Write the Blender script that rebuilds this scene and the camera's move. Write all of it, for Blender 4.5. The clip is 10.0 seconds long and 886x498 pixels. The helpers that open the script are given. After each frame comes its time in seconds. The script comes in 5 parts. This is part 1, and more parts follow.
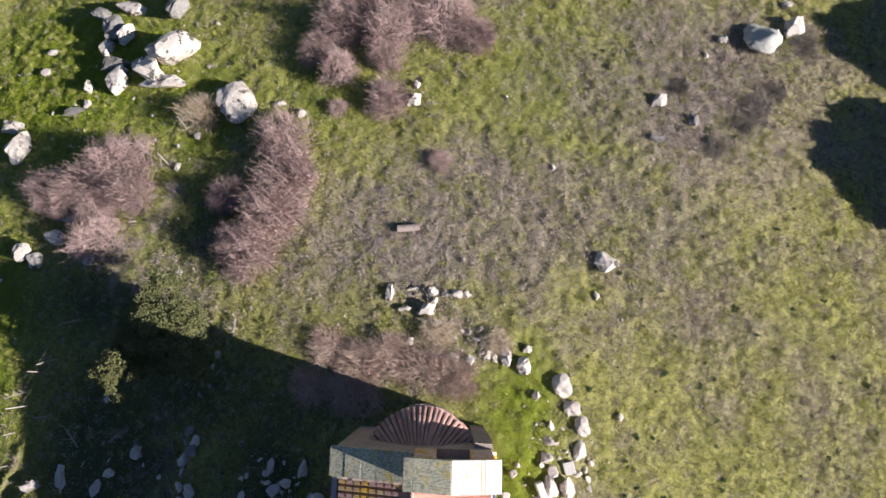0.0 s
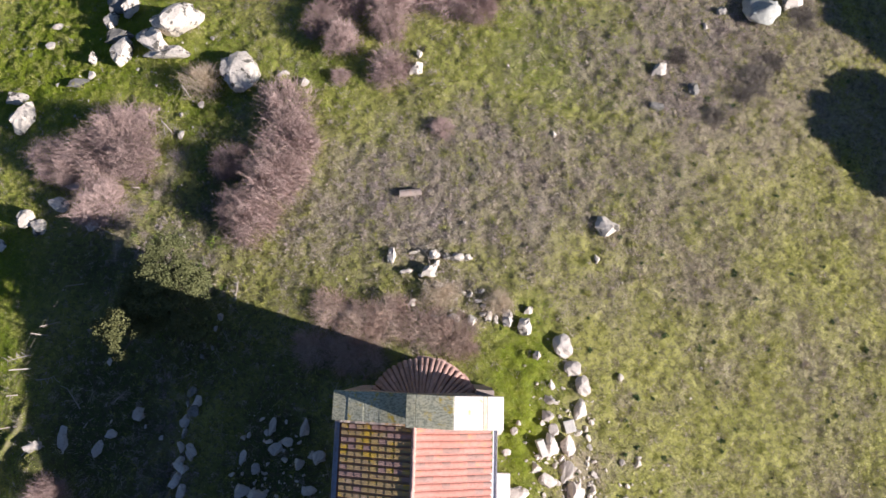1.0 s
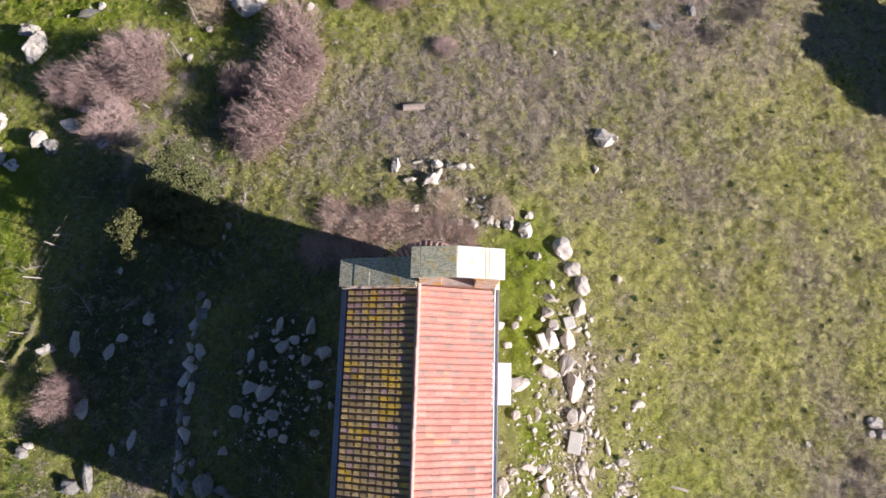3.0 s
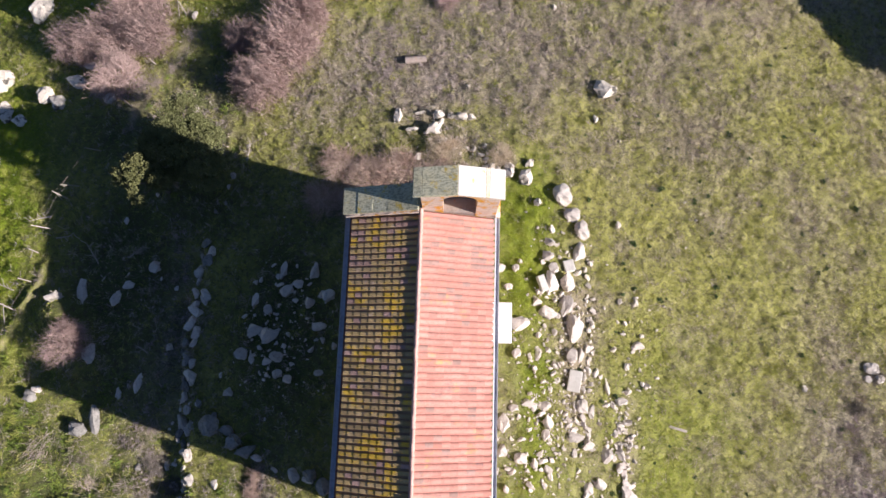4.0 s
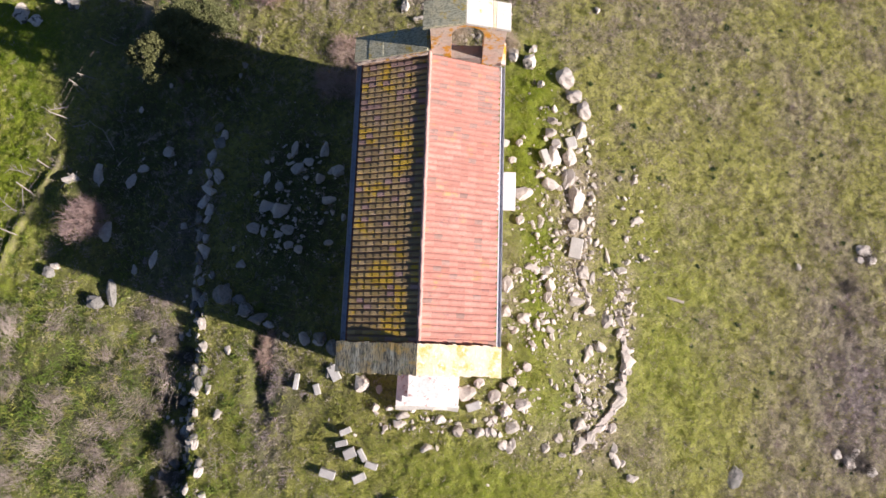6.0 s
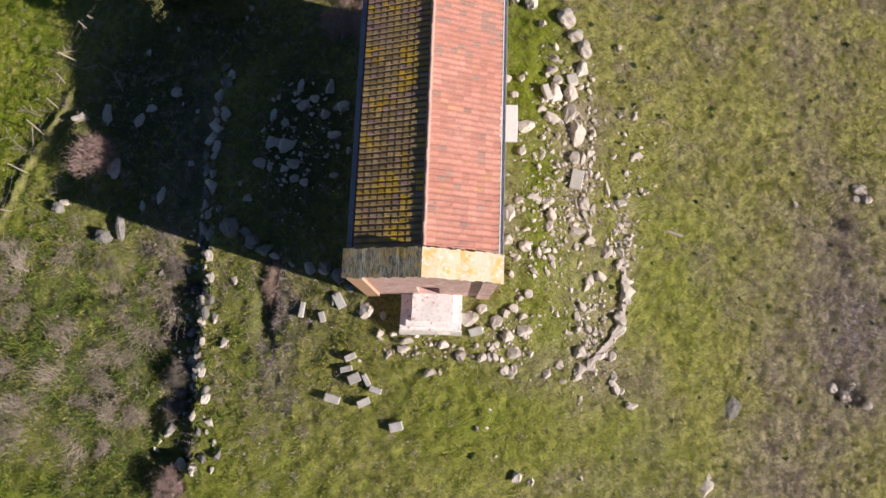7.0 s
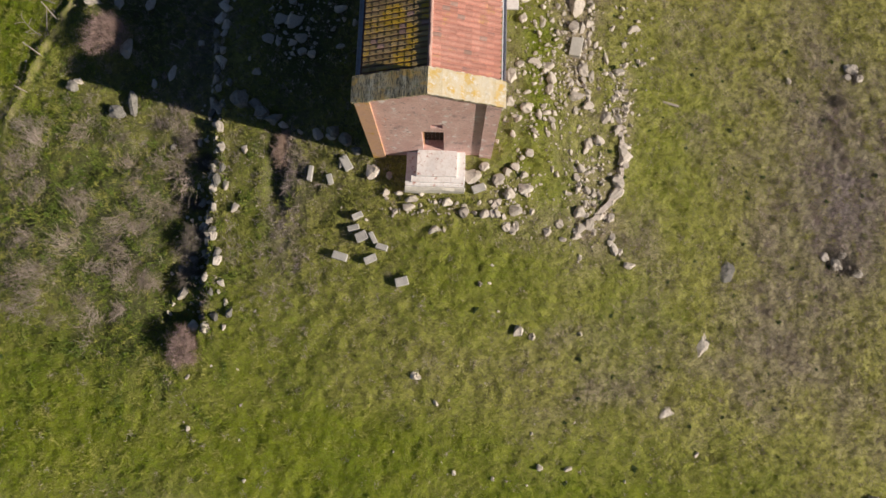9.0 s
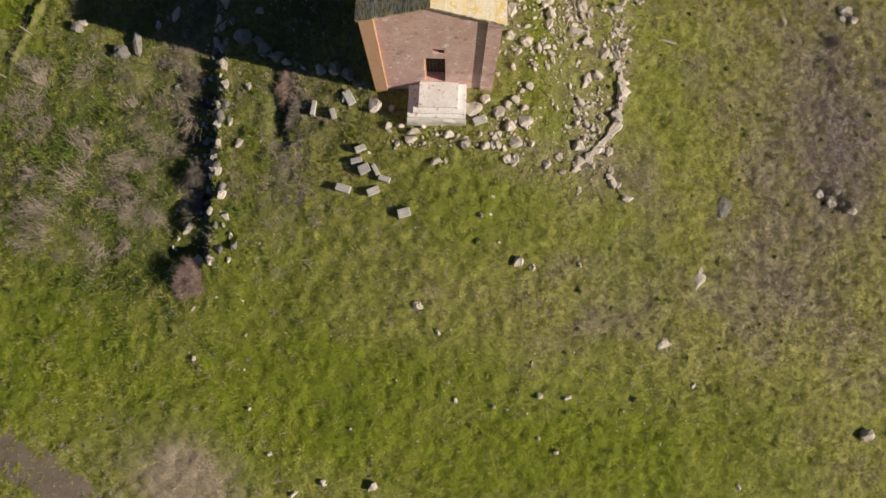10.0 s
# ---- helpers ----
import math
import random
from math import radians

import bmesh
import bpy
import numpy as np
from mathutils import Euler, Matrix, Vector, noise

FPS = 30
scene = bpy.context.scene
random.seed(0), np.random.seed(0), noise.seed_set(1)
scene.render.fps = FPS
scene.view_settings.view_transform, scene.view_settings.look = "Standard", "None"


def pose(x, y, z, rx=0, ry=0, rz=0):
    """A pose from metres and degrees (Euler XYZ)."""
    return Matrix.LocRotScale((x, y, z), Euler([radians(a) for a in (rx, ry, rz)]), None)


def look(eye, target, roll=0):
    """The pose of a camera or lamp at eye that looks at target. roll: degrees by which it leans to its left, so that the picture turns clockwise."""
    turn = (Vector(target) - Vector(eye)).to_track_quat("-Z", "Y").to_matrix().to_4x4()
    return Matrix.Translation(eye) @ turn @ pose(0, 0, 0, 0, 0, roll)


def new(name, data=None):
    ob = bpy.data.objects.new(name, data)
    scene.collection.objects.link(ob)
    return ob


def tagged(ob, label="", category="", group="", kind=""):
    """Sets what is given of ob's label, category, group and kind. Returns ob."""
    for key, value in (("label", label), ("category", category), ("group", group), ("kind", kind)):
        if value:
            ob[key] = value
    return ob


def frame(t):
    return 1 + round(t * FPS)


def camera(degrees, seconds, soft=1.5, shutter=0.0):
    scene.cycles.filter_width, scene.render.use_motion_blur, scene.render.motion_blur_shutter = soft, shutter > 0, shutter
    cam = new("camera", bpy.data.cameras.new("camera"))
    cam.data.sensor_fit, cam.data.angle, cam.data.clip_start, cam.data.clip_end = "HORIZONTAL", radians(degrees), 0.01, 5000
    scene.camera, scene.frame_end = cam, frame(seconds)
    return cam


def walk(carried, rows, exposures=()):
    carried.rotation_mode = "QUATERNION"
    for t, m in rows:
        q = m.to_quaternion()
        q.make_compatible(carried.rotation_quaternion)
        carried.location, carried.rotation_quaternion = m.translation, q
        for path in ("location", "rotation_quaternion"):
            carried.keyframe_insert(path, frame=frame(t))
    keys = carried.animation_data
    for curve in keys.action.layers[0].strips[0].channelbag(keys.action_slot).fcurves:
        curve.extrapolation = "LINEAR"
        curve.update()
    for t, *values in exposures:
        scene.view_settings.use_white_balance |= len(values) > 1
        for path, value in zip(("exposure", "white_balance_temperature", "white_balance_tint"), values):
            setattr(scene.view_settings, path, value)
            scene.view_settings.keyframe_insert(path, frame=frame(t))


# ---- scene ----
cam = camera(72.2, 10.0, 1.5)
PATH = [
    (0, (0.935, 14.096, 26.045), (0.917, 14.444, 24.076), -1.5),
    (0.5, (0.904, 13.186, 25.984), (0.886, 13.543, 24.016), -1.2),
    (1, (0.88, 12.233, 25.921), (0.864, 12.598, 23.954), -0.9),
    (1.5, (0.869, 11.228, 25.882), (0.853, 11.597, 23.916), -0.8),
    (2, (0.856, 10.189, 25.864), (0.841, 10.561, 23.899), -0.6),
    (2.5, (0.885, 9.117, 25.84), (0.868, 9.489, 23.876), -1.0),
    (4, (0.991, 5.588, 25.745), (0.966, 5.961, 23.781), -2.2),
    (4.5, (0.985, 4.394, 25.72), (0.959, 4.76, 23.754), -2.3),
    (5, (0.963, 3.135, 25.698), (0.937, 3.496, 23.731), -2.4),
    (5.5, (0.941, 1.796, 25.68), (0.915, 2.154, 23.712), -2.4),
    (7, (0.88, -2.61, 25.59), (0.854, -2.249, 23.623), -2.1),
    (7.5, (0.904, -4.099, 25.564), (0.875, -3.736, 23.597), -2.6),
    (8, (0.948, -5.553, 25.522), (0.917, -5.193, 23.555), -3.1),
    (8.5, (0.948, -6.972, 25.476), (0.918, -6.616, 23.508), -2.9),
    (9, (0.905, -8.376, 25.423), (0.88, -8.027, 23.454), -2.2),
    (9.5, (0.859, -9.796, 25.385), (0.838, -9.451, 23.415), -1.7),
    (10, (0.826, -11.221, 25.355), (0.809, -10.881, 23.385), -1.1),
]
walk(cam, [(t, look(eye, target, roll)) for t, eye, target, roll in PATH],
     [(0, 1.0, 5520, 18), (5.5, 0.95, 5650, 20), (7, 0.5, 5900, 17), (8, 0.28, 5950, 16), (10, 0.13, 6350, 11)])

# ---- sky and sun ----
SUN = Vector((18.2, -5.2, 9.55)).normalized()
ELEVATION = math.asin(SUN.z)
world = bpy.data.worlds.new("sky")
scene.world = world
world.use_nodes = True
sky = world.node_tree.nodes.new("ShaderNodeTexSky")
sky.sky_type = "NISHITA"
sky.sun_disc = False
sky.dust_density, sky.ozone_density = 0.4, 3.0
sky.sun_elevation = ELEVATION
sky.sun_rotation = math.atan2(SUN.x, SUN.y)
back = world.node_tree.nodes["Background"]
back.inputs["Strength"].default_value = 0.032
world.node_tree.links.new(sky.outputs[0], back.inputs[0])
lamp = bpy.data.lights.new("sun", "SUN")
lamp.energy, lamp.angle, lamp.color = 5.0, radians(0.55), (1.0, 0.875, 0.7)
sun = new("sun", lamp)
sun.matrix_world = look(SUN * 60, (0, 0, 0))


# ---- materials ----
def nodes_of(name):
    m = bpy.data.materials.new(name)
    m.use_nodes = True
    return m, m.node_tree.nodes, m.node_tree.links


def noise_node(nodes, links, scale, detail=4.0, rough=0.6, vector=None):
    n = nodes.new("ShaderNodeTexNoise")
    n.inputs["Scale"].default_value = scale
    n.inputs["Detail"].default_value = detail
    n.inputs["Roughness"].default_value = rough
    if vector is None:
        vector = nodes.new("ShaderNodeNewGeometry").outputs["Position"]
    links.new(vector, n.inputs["Vector"])
    return n.outputs["Fac"]


def ramp(nodes, links, fac, low, high):
    r = nodes.new("ShaderNodeMapRange")
    r.interpolation_type = "SMOOTHSTEP"
    r.inputs["From Min"].default_value = low
    r.inputs["From Max"].default_value = high
    links.new(fac, r.inputs["Value"])
    return r.outputs["Result"]


def blend(nodes, links, fac, a, b, kind="MIX"):
    m = nodes.new("ShaderNodeMix")
    m.data_type, m.blend_type = "RGBA", kind
    if isinstance(fac, float):
        m.inputs[0].default_value = fac
    else:
        links.new(fac, m.inputs[0])
    for value, socket in ((a, m.inputs[6]), (b, m.inputs[7])):
        if isinstance(value, tuple):
            socket.default_value = (*value, 1)
        else:
            links.new(value, socket)
    return m.outputs[2]


def mk(name, c1, c2, c3, big=0.6, small=14.0, rough=0.9, bump=0.3, bump_scale=40.0, vary=0.0, spots=(), metal=0.0, stretch=None):
    """A weathered surface: c1 to c2 in large patches, c3 in fine grain; spots: rows of (colour, scale, low, high)."""
    m, nodes, links = nodes_of(name)
    bsdf = nodes["Principled BSDF"]
    n1 = ramp(nodes, links, noise_node(nodes, links, big), 0.35, 0.65)
    col = blend(nodes, links, n1, c1, c2)
    grain = None
    if stretch:
        pull = nodes.new("ShaderNodeVectorMath")
        pull.operation = "MULTIPLY"
        pull.inputs[1].default_value = stretch
        links.new(nodes.new("ShaderNodeNewGeometry").outputs["Position"], pull.inputs[0])
        grain = pull.outputs[0]
    n2 = ramp(nodes, links, noise_node(nodes, links, small, 5.0, 0.7, grain), 0.45, 0.75 if grain is None else 0.6)
    col = blend(nodes, links, n2, col, c3)
    for colour, scale, low, high in spots:
        col = blend(nodes, links, ramp(nodes, links, noise_node(nodes, links, scale, 6.0, 0.7), low, high), col, colour)
    if vary:
        info = nodes.new("ShaderNodeObjectInfo")
        r = nodes.new("ShaderNodeMapRange")
        r.inputs["To Min"].default_value, r.inputs["To Max"].default_value = 1 - vary, 1 + vary
        links.new(info.outputs["Random"], r.inputs["Value"])
        hsv = nodes.new("ShaderNodeHueSaturation")
        links.new(r.outputs[0], hsv.inputs["Value"])
        links.new(col, hsv.inputs["Color"])
        col = hsv.outputs[0]
    links.new(col, bsdf.inputs["Base Color"])
    bsdf.inputs["Roughness"].default_value = rough
    bsdf.inputs["Metallic"].default_value = metal
    bsdf.inputs["Specular IOR Level"].default_value = 0.25
    if bump:
        b = nodes.new("ShaderNodeBump")
        b.inputs["Strength"].default_value = bump
        b.inputs["Distance"].default_value = 0.03
        links.new(noise_node(nodes, links, bump_scale, 6.0, 0.7), b.inputs["Height"])
        links.new(b.outputs[0], bsdf.inputs["Normal"])
    return m


M_ROCK = mk("weathered_granite", (0.54, 0.48, 0.41), (0.63, 0.57, 0.495), (0.4, 0.345, 0.29), 1.2, 12, 0.95, 0.8, 14, 0.2,
            [((0.22, 0.2, 0.17), 2.6, 0.6, 0.72)])
M_WHITE_ROCK = mk("pale_rock", (0.6, 0.535, 0.445), (0.7, 0.63, 0.535), (0.36, 0.32, 0.26), 0.9, 7, 0.95, 0.9, 9, 0.1,
                  [((0.12, 0.11, 0.09), 1.6, 0.54, 0.6)])
M_DARK_ROCK = mk("lichen_rock", (0.2, 0.19, 0.17), (0.3, 0.28, 0.25), (0.12, 0.12, 0.1), 1.2, 10, 0.95, 0.7, 16, 0.15,
                 [((0.28, 0.26, 0.08), 2.2, 0.6, 0.72)])
M_BOULDER = mk("speckled_granite", (0.42, 0.42, 0.37), (0.5, 0.5, 0.45), (0.34, 0.33, 0.3), 1.0, 16, 0.95, 0.7, 16, 0.0,
               [((0.3, 0.3, 0.27), 2.0, 0.55, 0.7), ((0.16, 0.16, 0.14), 9.0, 0.62, 0.68)])
M_CUT = mk("cut_limestone", (0.6, 0.57, 0.5), (0.7, 0.67, 0.6), (0.5, 0.46, 0.4), 1.5, 16, 0.9, 0.3, 50, 0.08)
M_BLOCK = mk("grey_block", (0.45, 0.43, 0.4), (0.55, 0.53, 0.49), (0.36, 0.34, 0.31), 1.5, 18, 0.95, 0.4, 60, 0.12)
M_PLASTER = mk("red_brown_plaster", (0.69, 0.44, 0.39), (0.79, 0.55, 0.5), (0.5, 0.33, 0.29), 1.3, 13, 0.95, 0.8, 18, 0,
               [((0.84, 0.76, 0.73), 2.8, 0.55, 0.64), ((0.34, 0.24, 0.23), 5.0, 0.57, 0.67), ((0.4, 0.28, 0.27), 1.1, 0.55, 0.68), ((0.72, 0.32, 0.2), 0.9, 0.62, 0.68), ((0.76, 0.64, 0.6), 1.6, 0.62, 0.72)])
M_OCHRE = mk("ochre_plaster", (0.7, 0.43, 0.24), (0.62, 0.38, 0.27), (0.52, 0.32, 0.22), 0.8, 9, 0.95, 0.6, 22, 0,
             [((0.6, 0.36, 0.08), 1.1, 0.52, 0.66), ((0.6, 0.5, 0.42), 3.4, 0.6, 0.7)])
M_STONEWALL = mk("rubble_masonry", (0.34, 0.275, 0.24), (0.4, 0.33, 0.28), (0.25, 0.2, 0.16), 1.4, 5, 0.95, 0.8, 9, 0,
                 [((0.46, 0.25, 0.15), 2.4, 0.6, 0.7)])
M_PIER = mk("lichen_masonry", (0.64, 0.49, 0.4), (0.7, 0.58, 0.47), (0.5, 0.37, 0.29), 1.5, 8, 0.95, 0.6, 16, 0,
            [((0.68, 0.33, 0.03), 1.6, 0.48, 0.58), ((0.3, 0.23, 0.19), 6.0, 0.6, 0.68)])
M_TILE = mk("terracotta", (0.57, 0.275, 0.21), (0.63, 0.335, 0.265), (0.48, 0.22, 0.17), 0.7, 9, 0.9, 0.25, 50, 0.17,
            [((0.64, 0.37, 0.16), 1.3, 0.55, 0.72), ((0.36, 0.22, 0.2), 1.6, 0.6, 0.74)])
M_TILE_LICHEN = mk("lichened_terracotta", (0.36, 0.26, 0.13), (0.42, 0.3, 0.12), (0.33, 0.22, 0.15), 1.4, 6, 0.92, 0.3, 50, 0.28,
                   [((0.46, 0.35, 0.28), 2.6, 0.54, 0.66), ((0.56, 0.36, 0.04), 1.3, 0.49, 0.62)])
M_TILE_OLD = mk("faded_terracotta", (0.4, 0.25, 0.2), (0.46, 0.3, 0.25), (0.3, 0.2, 0.17), 1.2, 9, 0.92, 0.3, 50, 0.16)
M_UNDER = mk("channel_tile", (0.17, 0.085, 0.06), (0.2, 0.1, 0.07), (0.12, 0.07, 0.05), 0.8, 8, 0.95, 0.3, 40)
M_CHANNEL_RED = mk("shaded_channel_tile", (0.5, 0.25, 0.2), (0.56, 0.29, 0.23), (0.42, 0.2, 0.16), 0.8, 8, 0.95, 0.3, 40)
M_CHANNEL = mk("mossy_channel_tile", (0.36, 0.24, 0.17), (0.4, 0.27, 0.16), (0.28, 0.18, 0.13), 0.8, 8, 0.95, 0.3, 40)
M_MORTAR = mk("pale_mortar", (0.55, 0.34, 0.28), (0.6, 0.4, 0.34), (0.46, 0.28, 0.23), 1.5, 20, 0.95, 0.3, 60)
M_COPE_YELLOW = mk("yellow_lichen_coping", (0.68, 0.6, 0.45), (0.66, 0.55, 0.34), (0.7, 0.65, 0.55), 1.6, 9, 0.95, 0.6, 20, 0.05,
                   [((0.66, 0.44, 0.1), 1.9, 0.48, 0.66), ((0.74, 0.69, 0.6), 6.0, 0.53, 0.63), ((0.36, 0.31, 0.24), 7.0, 0.63, 0.7)])
M_COPE_GREY = mk("grey_lichen_coping", (0.5, 0.49, 0.36), (0.56, 0.52, 0.34), (0.28, 0.28, 0.2), 1.4, 13, 0.95, 0.7, 16, 0.12,
                 [((0.5, 0.37, 0.06), 2.2, 0.56, 0.66)], stretch=(0.7, 1.5, 1.0))
M_COPE_STREAK = mk("streaked_coping", (0.4, 0.4, 0.33), (0.42, 0.34, 0.18), (0.12, 0.12, 0.1), 2.2, 9, 0.95, 0.9, 24, 0.3,
                   [((0.54, 0.37, 0.12), 2.4, 0.52, 0.66), ((0.16, 0.18, 0.08), 3.4, 0.56, 0.68)], stretch=(2.6, 0.5, 1.0))
M_CAP = mk("limewashed_cap", (0.66, 0.62, 0.56), (0.71, 0.68, 0.62), (0.54, 0.5, 0.44), 1.5, 14, 0.9, 0.25, 40, 0.04,
           [((0.7, 0.5, 0.1), 1.5, 0.6, 0.7)])
M_WHITE = mk("limewash", (0.78, 0.74, 0.72), (0.82, 0.79, 0.77), (0.68, 0.63, 0.59), 1.5, 8, 0.9, 0.3, 30, 0.03,
             [((0.56, 0.42, 0.36), 4.5, 0.64, 0.7)])
M_STEP = mk("worn_limewash", (0.83, 0.79, 0.77), (0.87, 0.84, 0.82), (0.7, 0.63, 0.58), 1.5, 8, 0.9, 0.3, 30, 0.03,
            [((0.5, 0.3, 0.25), 3.6, 0.57, 0.64)])
M_ZINC = mk("zinc_gutter", (0.56, 0.57, 0.6), (0.62, 0.63, 0.66), (0.36, 0.36, 0.37), 0.8, 12, 0.6, 0.1, 40, 0, (), 0.15)
M_DOOR = mk("dark_door_wood", (0.05, 0.035, 0.025), (0.07, 0.05, 0.035), (0.03, 0.02, 0.015), 1.5, 20, 0.8, 0.3, 50)
M_WOOD = mk("bleached_wood", (0.36, 0.31, 0.26), (0.44, 0.39, 0.33), (0.26, 0.22, 0.18), 2.0, 20, 0.9, 0.4, 40, 0.1)
M_WIRE = mk("rusty_wire", (0.16, 0.13, 0.11), (0.2, 0.17, 0.14), (0.12, 0.09, 0.07), 2.0, 20, 0.5, 0.0, 40, 0, (), 0.6)
M_TWIG = mk("bare_pinkish_twigs", (0.38, 0.275, 0.24), (0.49, 0.365, 0.32), (0.17, 0.12, 0.105), 0.8, 6, 0.95, 0.0, 30, 0.12)
M_BRAMBLE = mk("brown_bramble_stems", (0.45, 0.32, 0.25), (0.55, 0.42, 0.33), (0.24, 0.17, 0.13), 0.8, 6, 0.95, 0.0, 30, 0.12)
M_TAN = mk("tan_dry_twigs", (0.52, 0.41, 0.28), (0.58, 0.48, 0.34), (0.38, 0.29, 0.2), 0.8, 6, 0.95, 0.0, 30, 0.1)
M_BARK = mk("grey_bark", (0.16, 0.13, 0.1), (0.2, 0.17, 0.13), (0.1, 0.08, 0.06), 1.5, 14, 0.95, 0.6, 25)
M_LEAF = mk("evergreen_leaves", (0.06, 0.085, 0.025), (0.1, 0.125, 0.035), (0.045, 0.065, 0.02), 0.8, 5, 0.7, 0.0, 30)
M_OLIVE = mk("olive_leaves", (0.13, 0.14, 0.052), (0.185, 0.19, 0.075), (0.08, 0.09, 0.035), 0.8, 5, 0.7, 0.0, 30)
M_LEAF_YELLOW = mk("yellow_green_leaves", (0.12, 0.125, 0.045), (0.16, 0.16, 0.06), (0.07, 0.075, 0.028), 0.8, 5, 0.7, 0.0, 30)
M_WEED = mk("weed_leaves", (0.085, 0.125, 0.04), (0.115, 0.155, 0.05), (0.055, 0.085, 0.03), 0.8, 6, 0.8, 0.0, 30, 0.2)
M_GRASS = mk("green_grass", (0.36, 0.37, 0.08), (0.46, 0.45, 0.12), (0.17, 0.18, 0.05), 0.35, 4.5, 0.85, 0.0, 30)
M_LUSH = mk("lush_grass", (0.225, 0.325, 0.014), (0.31, 0.38, 0.02), (0.145, 0.225, 0.01), 0.35, 5, 0.8, 0.0, 30)
M_DRY = mk("dry_grass", (0.49, 0.42, 0.32), (0.58, 0.5, 0.39), (0.19, 0.155, 0.13), 0.4, 4.5, 0.95, 0.0, 30)
M_HEATH = mk("brown_heath", (0.41, 0.335, 0.32), (0.51, 0.42, 0.4), (0.14, 0.11, 0.115), 0.5, 4.5, 0.95, 0.0, 30)
M_STALK = mk("bleached_stalks", (0.4, 0.33, 0.27), (0.5, 0.42, 0.35), (0.26, 0.2, 0.16), 0.8, 6, 0.95, 0.0, 30, 0.15)
M_HEATHER = mk("dark_heather_twigs", (0.17, 0.145, 0.12), (0.22, 0.19, 0.155), (0.09, 0.08, 0.065), 0.8, 6, 0.95, 0.0, 30, 0.12)
M_STRAW = mk("bleached_straw", (0.38, 0.31, 0.265), (0.46, 0.385, 0.33), (0.24, 0.19, 0.16), 0.6, 6, 0.95, 0.0, 30)
M_SCRUB = mk("coarse_green_weeds", (0.13, 0.19, 0.03), (0.19, 0.24, 0.04), (0.08, 0.12, 0.02), 0.5, 5, 0.85, 0.0, 30)
M_ROAD = mk("trodden_earth", (0.2, 0.155, 0.125), (0.24, 0.19, 0.155), (0.16, 0.12, 0.1), 0.7, 8, 0.97, 0.6, 14)


def ground_material():
    m, nodes, links = nodes_of("meadow_ground")
    bsdf = nodes["Principled BSDF"]

    def attribute(name):
        a = nodes.new("ShaderNodeAttribute")
        a.attribute_name = name
        return a.outputs["Fac"]

    fine = ramp(nodes, links, noise_node(nodes, links, 9.0, 6.0, 0.75), 0.36, 0.64)
    mid = ramp(nodes, links, noise_node(nodes, links, 2.4, 5.0, 0.7), 0.35, 0.65)
    green = blend(nodes, links, mid, (0.275, 0.27, 0.065), (0.4, 0.38, 0.112))
    lush = blend(nodes, links, mid, (0.17, 0.215, 0.012), (0.25, 0.29, 0.018))
    dry = blend(nodes, links, mid, (0.27, 0.225, 0.16), (0.41, 0.35, 0.255))
    col = blend(nodes, links, attribute("lush"), green, lush)
    col = blend(nodes, links, attribute("dry"), col, dry)
    col = blend(nodes, links, attribute("heath"), col, (0.225, 0.185, 0.19))
    # one dark green for scrub and for shade painted into the ground
    col = blend(nodes, links, attribute("scrub_and_shade"), col, (0.068, 0.086, 0.026))
    soil = blend(nodes, links, fine, (0.06, 0.05, 0.038), (0.11, 0.09, 0.07))
    speck = ramp(nodes, links, noise_node(nodes, links, 5.0, 4.0, 0.7), 0.49, 0.57)
    half = nodes.new("ShaderNodeMath")
    half.operation = "MULTIPLY"
    half.inputs[1].default_value = 0.6
    links.new(speck, half.inputs[0])
    thick = nodes.new("ShaderNodeMath")
    thick.operation = "MULTIPLY_ADD"
    thick.inputs[1].default_value, thick.inputs[2].default_value = -0.45, 0.6
    links.new(attribute("lush"), thick.inputs[0])
    links.new(thick.outputs[0], half.inputs[1])
    col = blend(nodes, links, half.outputs[0], col, soil)
    sand = blend(nodes, links, fine, (0.3, 0.24, 0.17), (0.45, 0.37, 0.27))
    col = blend(nodes, links, attribute("bare"), col, sand)
    thread = noise_node(nodes, links, 30.0, 6.0, 0.8)
    col = blend(nodes, links, ramp(nodes, links, thread, 0.5, 0.62), col, blend(nodes, links, 0.3, col, (0.5, 0.47, 0.3)))
    col = blend(nodes, links, ramp(nodes, links, thread, 0.47, 0.36), col, blend(nodes, links, 0.5, col, (0.05, 0.045, 0.03)))
    links.new(col, bsdf.inputs["Base Color"])
    bsdf.inputs["Roughness"].default_value = 0.97
    bsdf.inputs["Specular IOR Level"].default_value = 0.1
    b = nodes.new("ShaderNodeBump")
    b.inputs["Strength"].default_value = 0.9
    b.inputs["Distance"].default_value = 0.16
    links.new(noise_node(nodes, links, 5.5, 8.0, 0.75), b.inputs["Height"])
    links.new(b.outputs[0], bsdf.inputs["Normal"])
    return m


M_GROUND = ground_material()


# ---- mesh helpers ----
def finish(name, bm, material, smooth=False):
    me = bpy.data.meshes.new(name)
    bmesh.ops.recalc_face_normals(bm, faces=bm.faces)
    bm.to_mesh(me)
    bm.free()
    me.materials.append(material)
    if smooth:
        me.polygons.foreach_set("use_smooth", [True] * len(me.polygons))
    return me


def part(name, bm, material, parent, label="", smooth=False):
    """Links a bmesh as one mesh object under a thing or a part."""
    ob = new(name, finish(name, bm, material, smooth))
    ob.parent = parent
    if label:
        ob["label"] = label
    return ob


def piece(name, mesh, parent, m):
    """One more object on a shared mesh, under its thing or part."""
    ob = new(name, mesh)
    ob.parent = parent
    ob.matrix_basis = m
    return ob


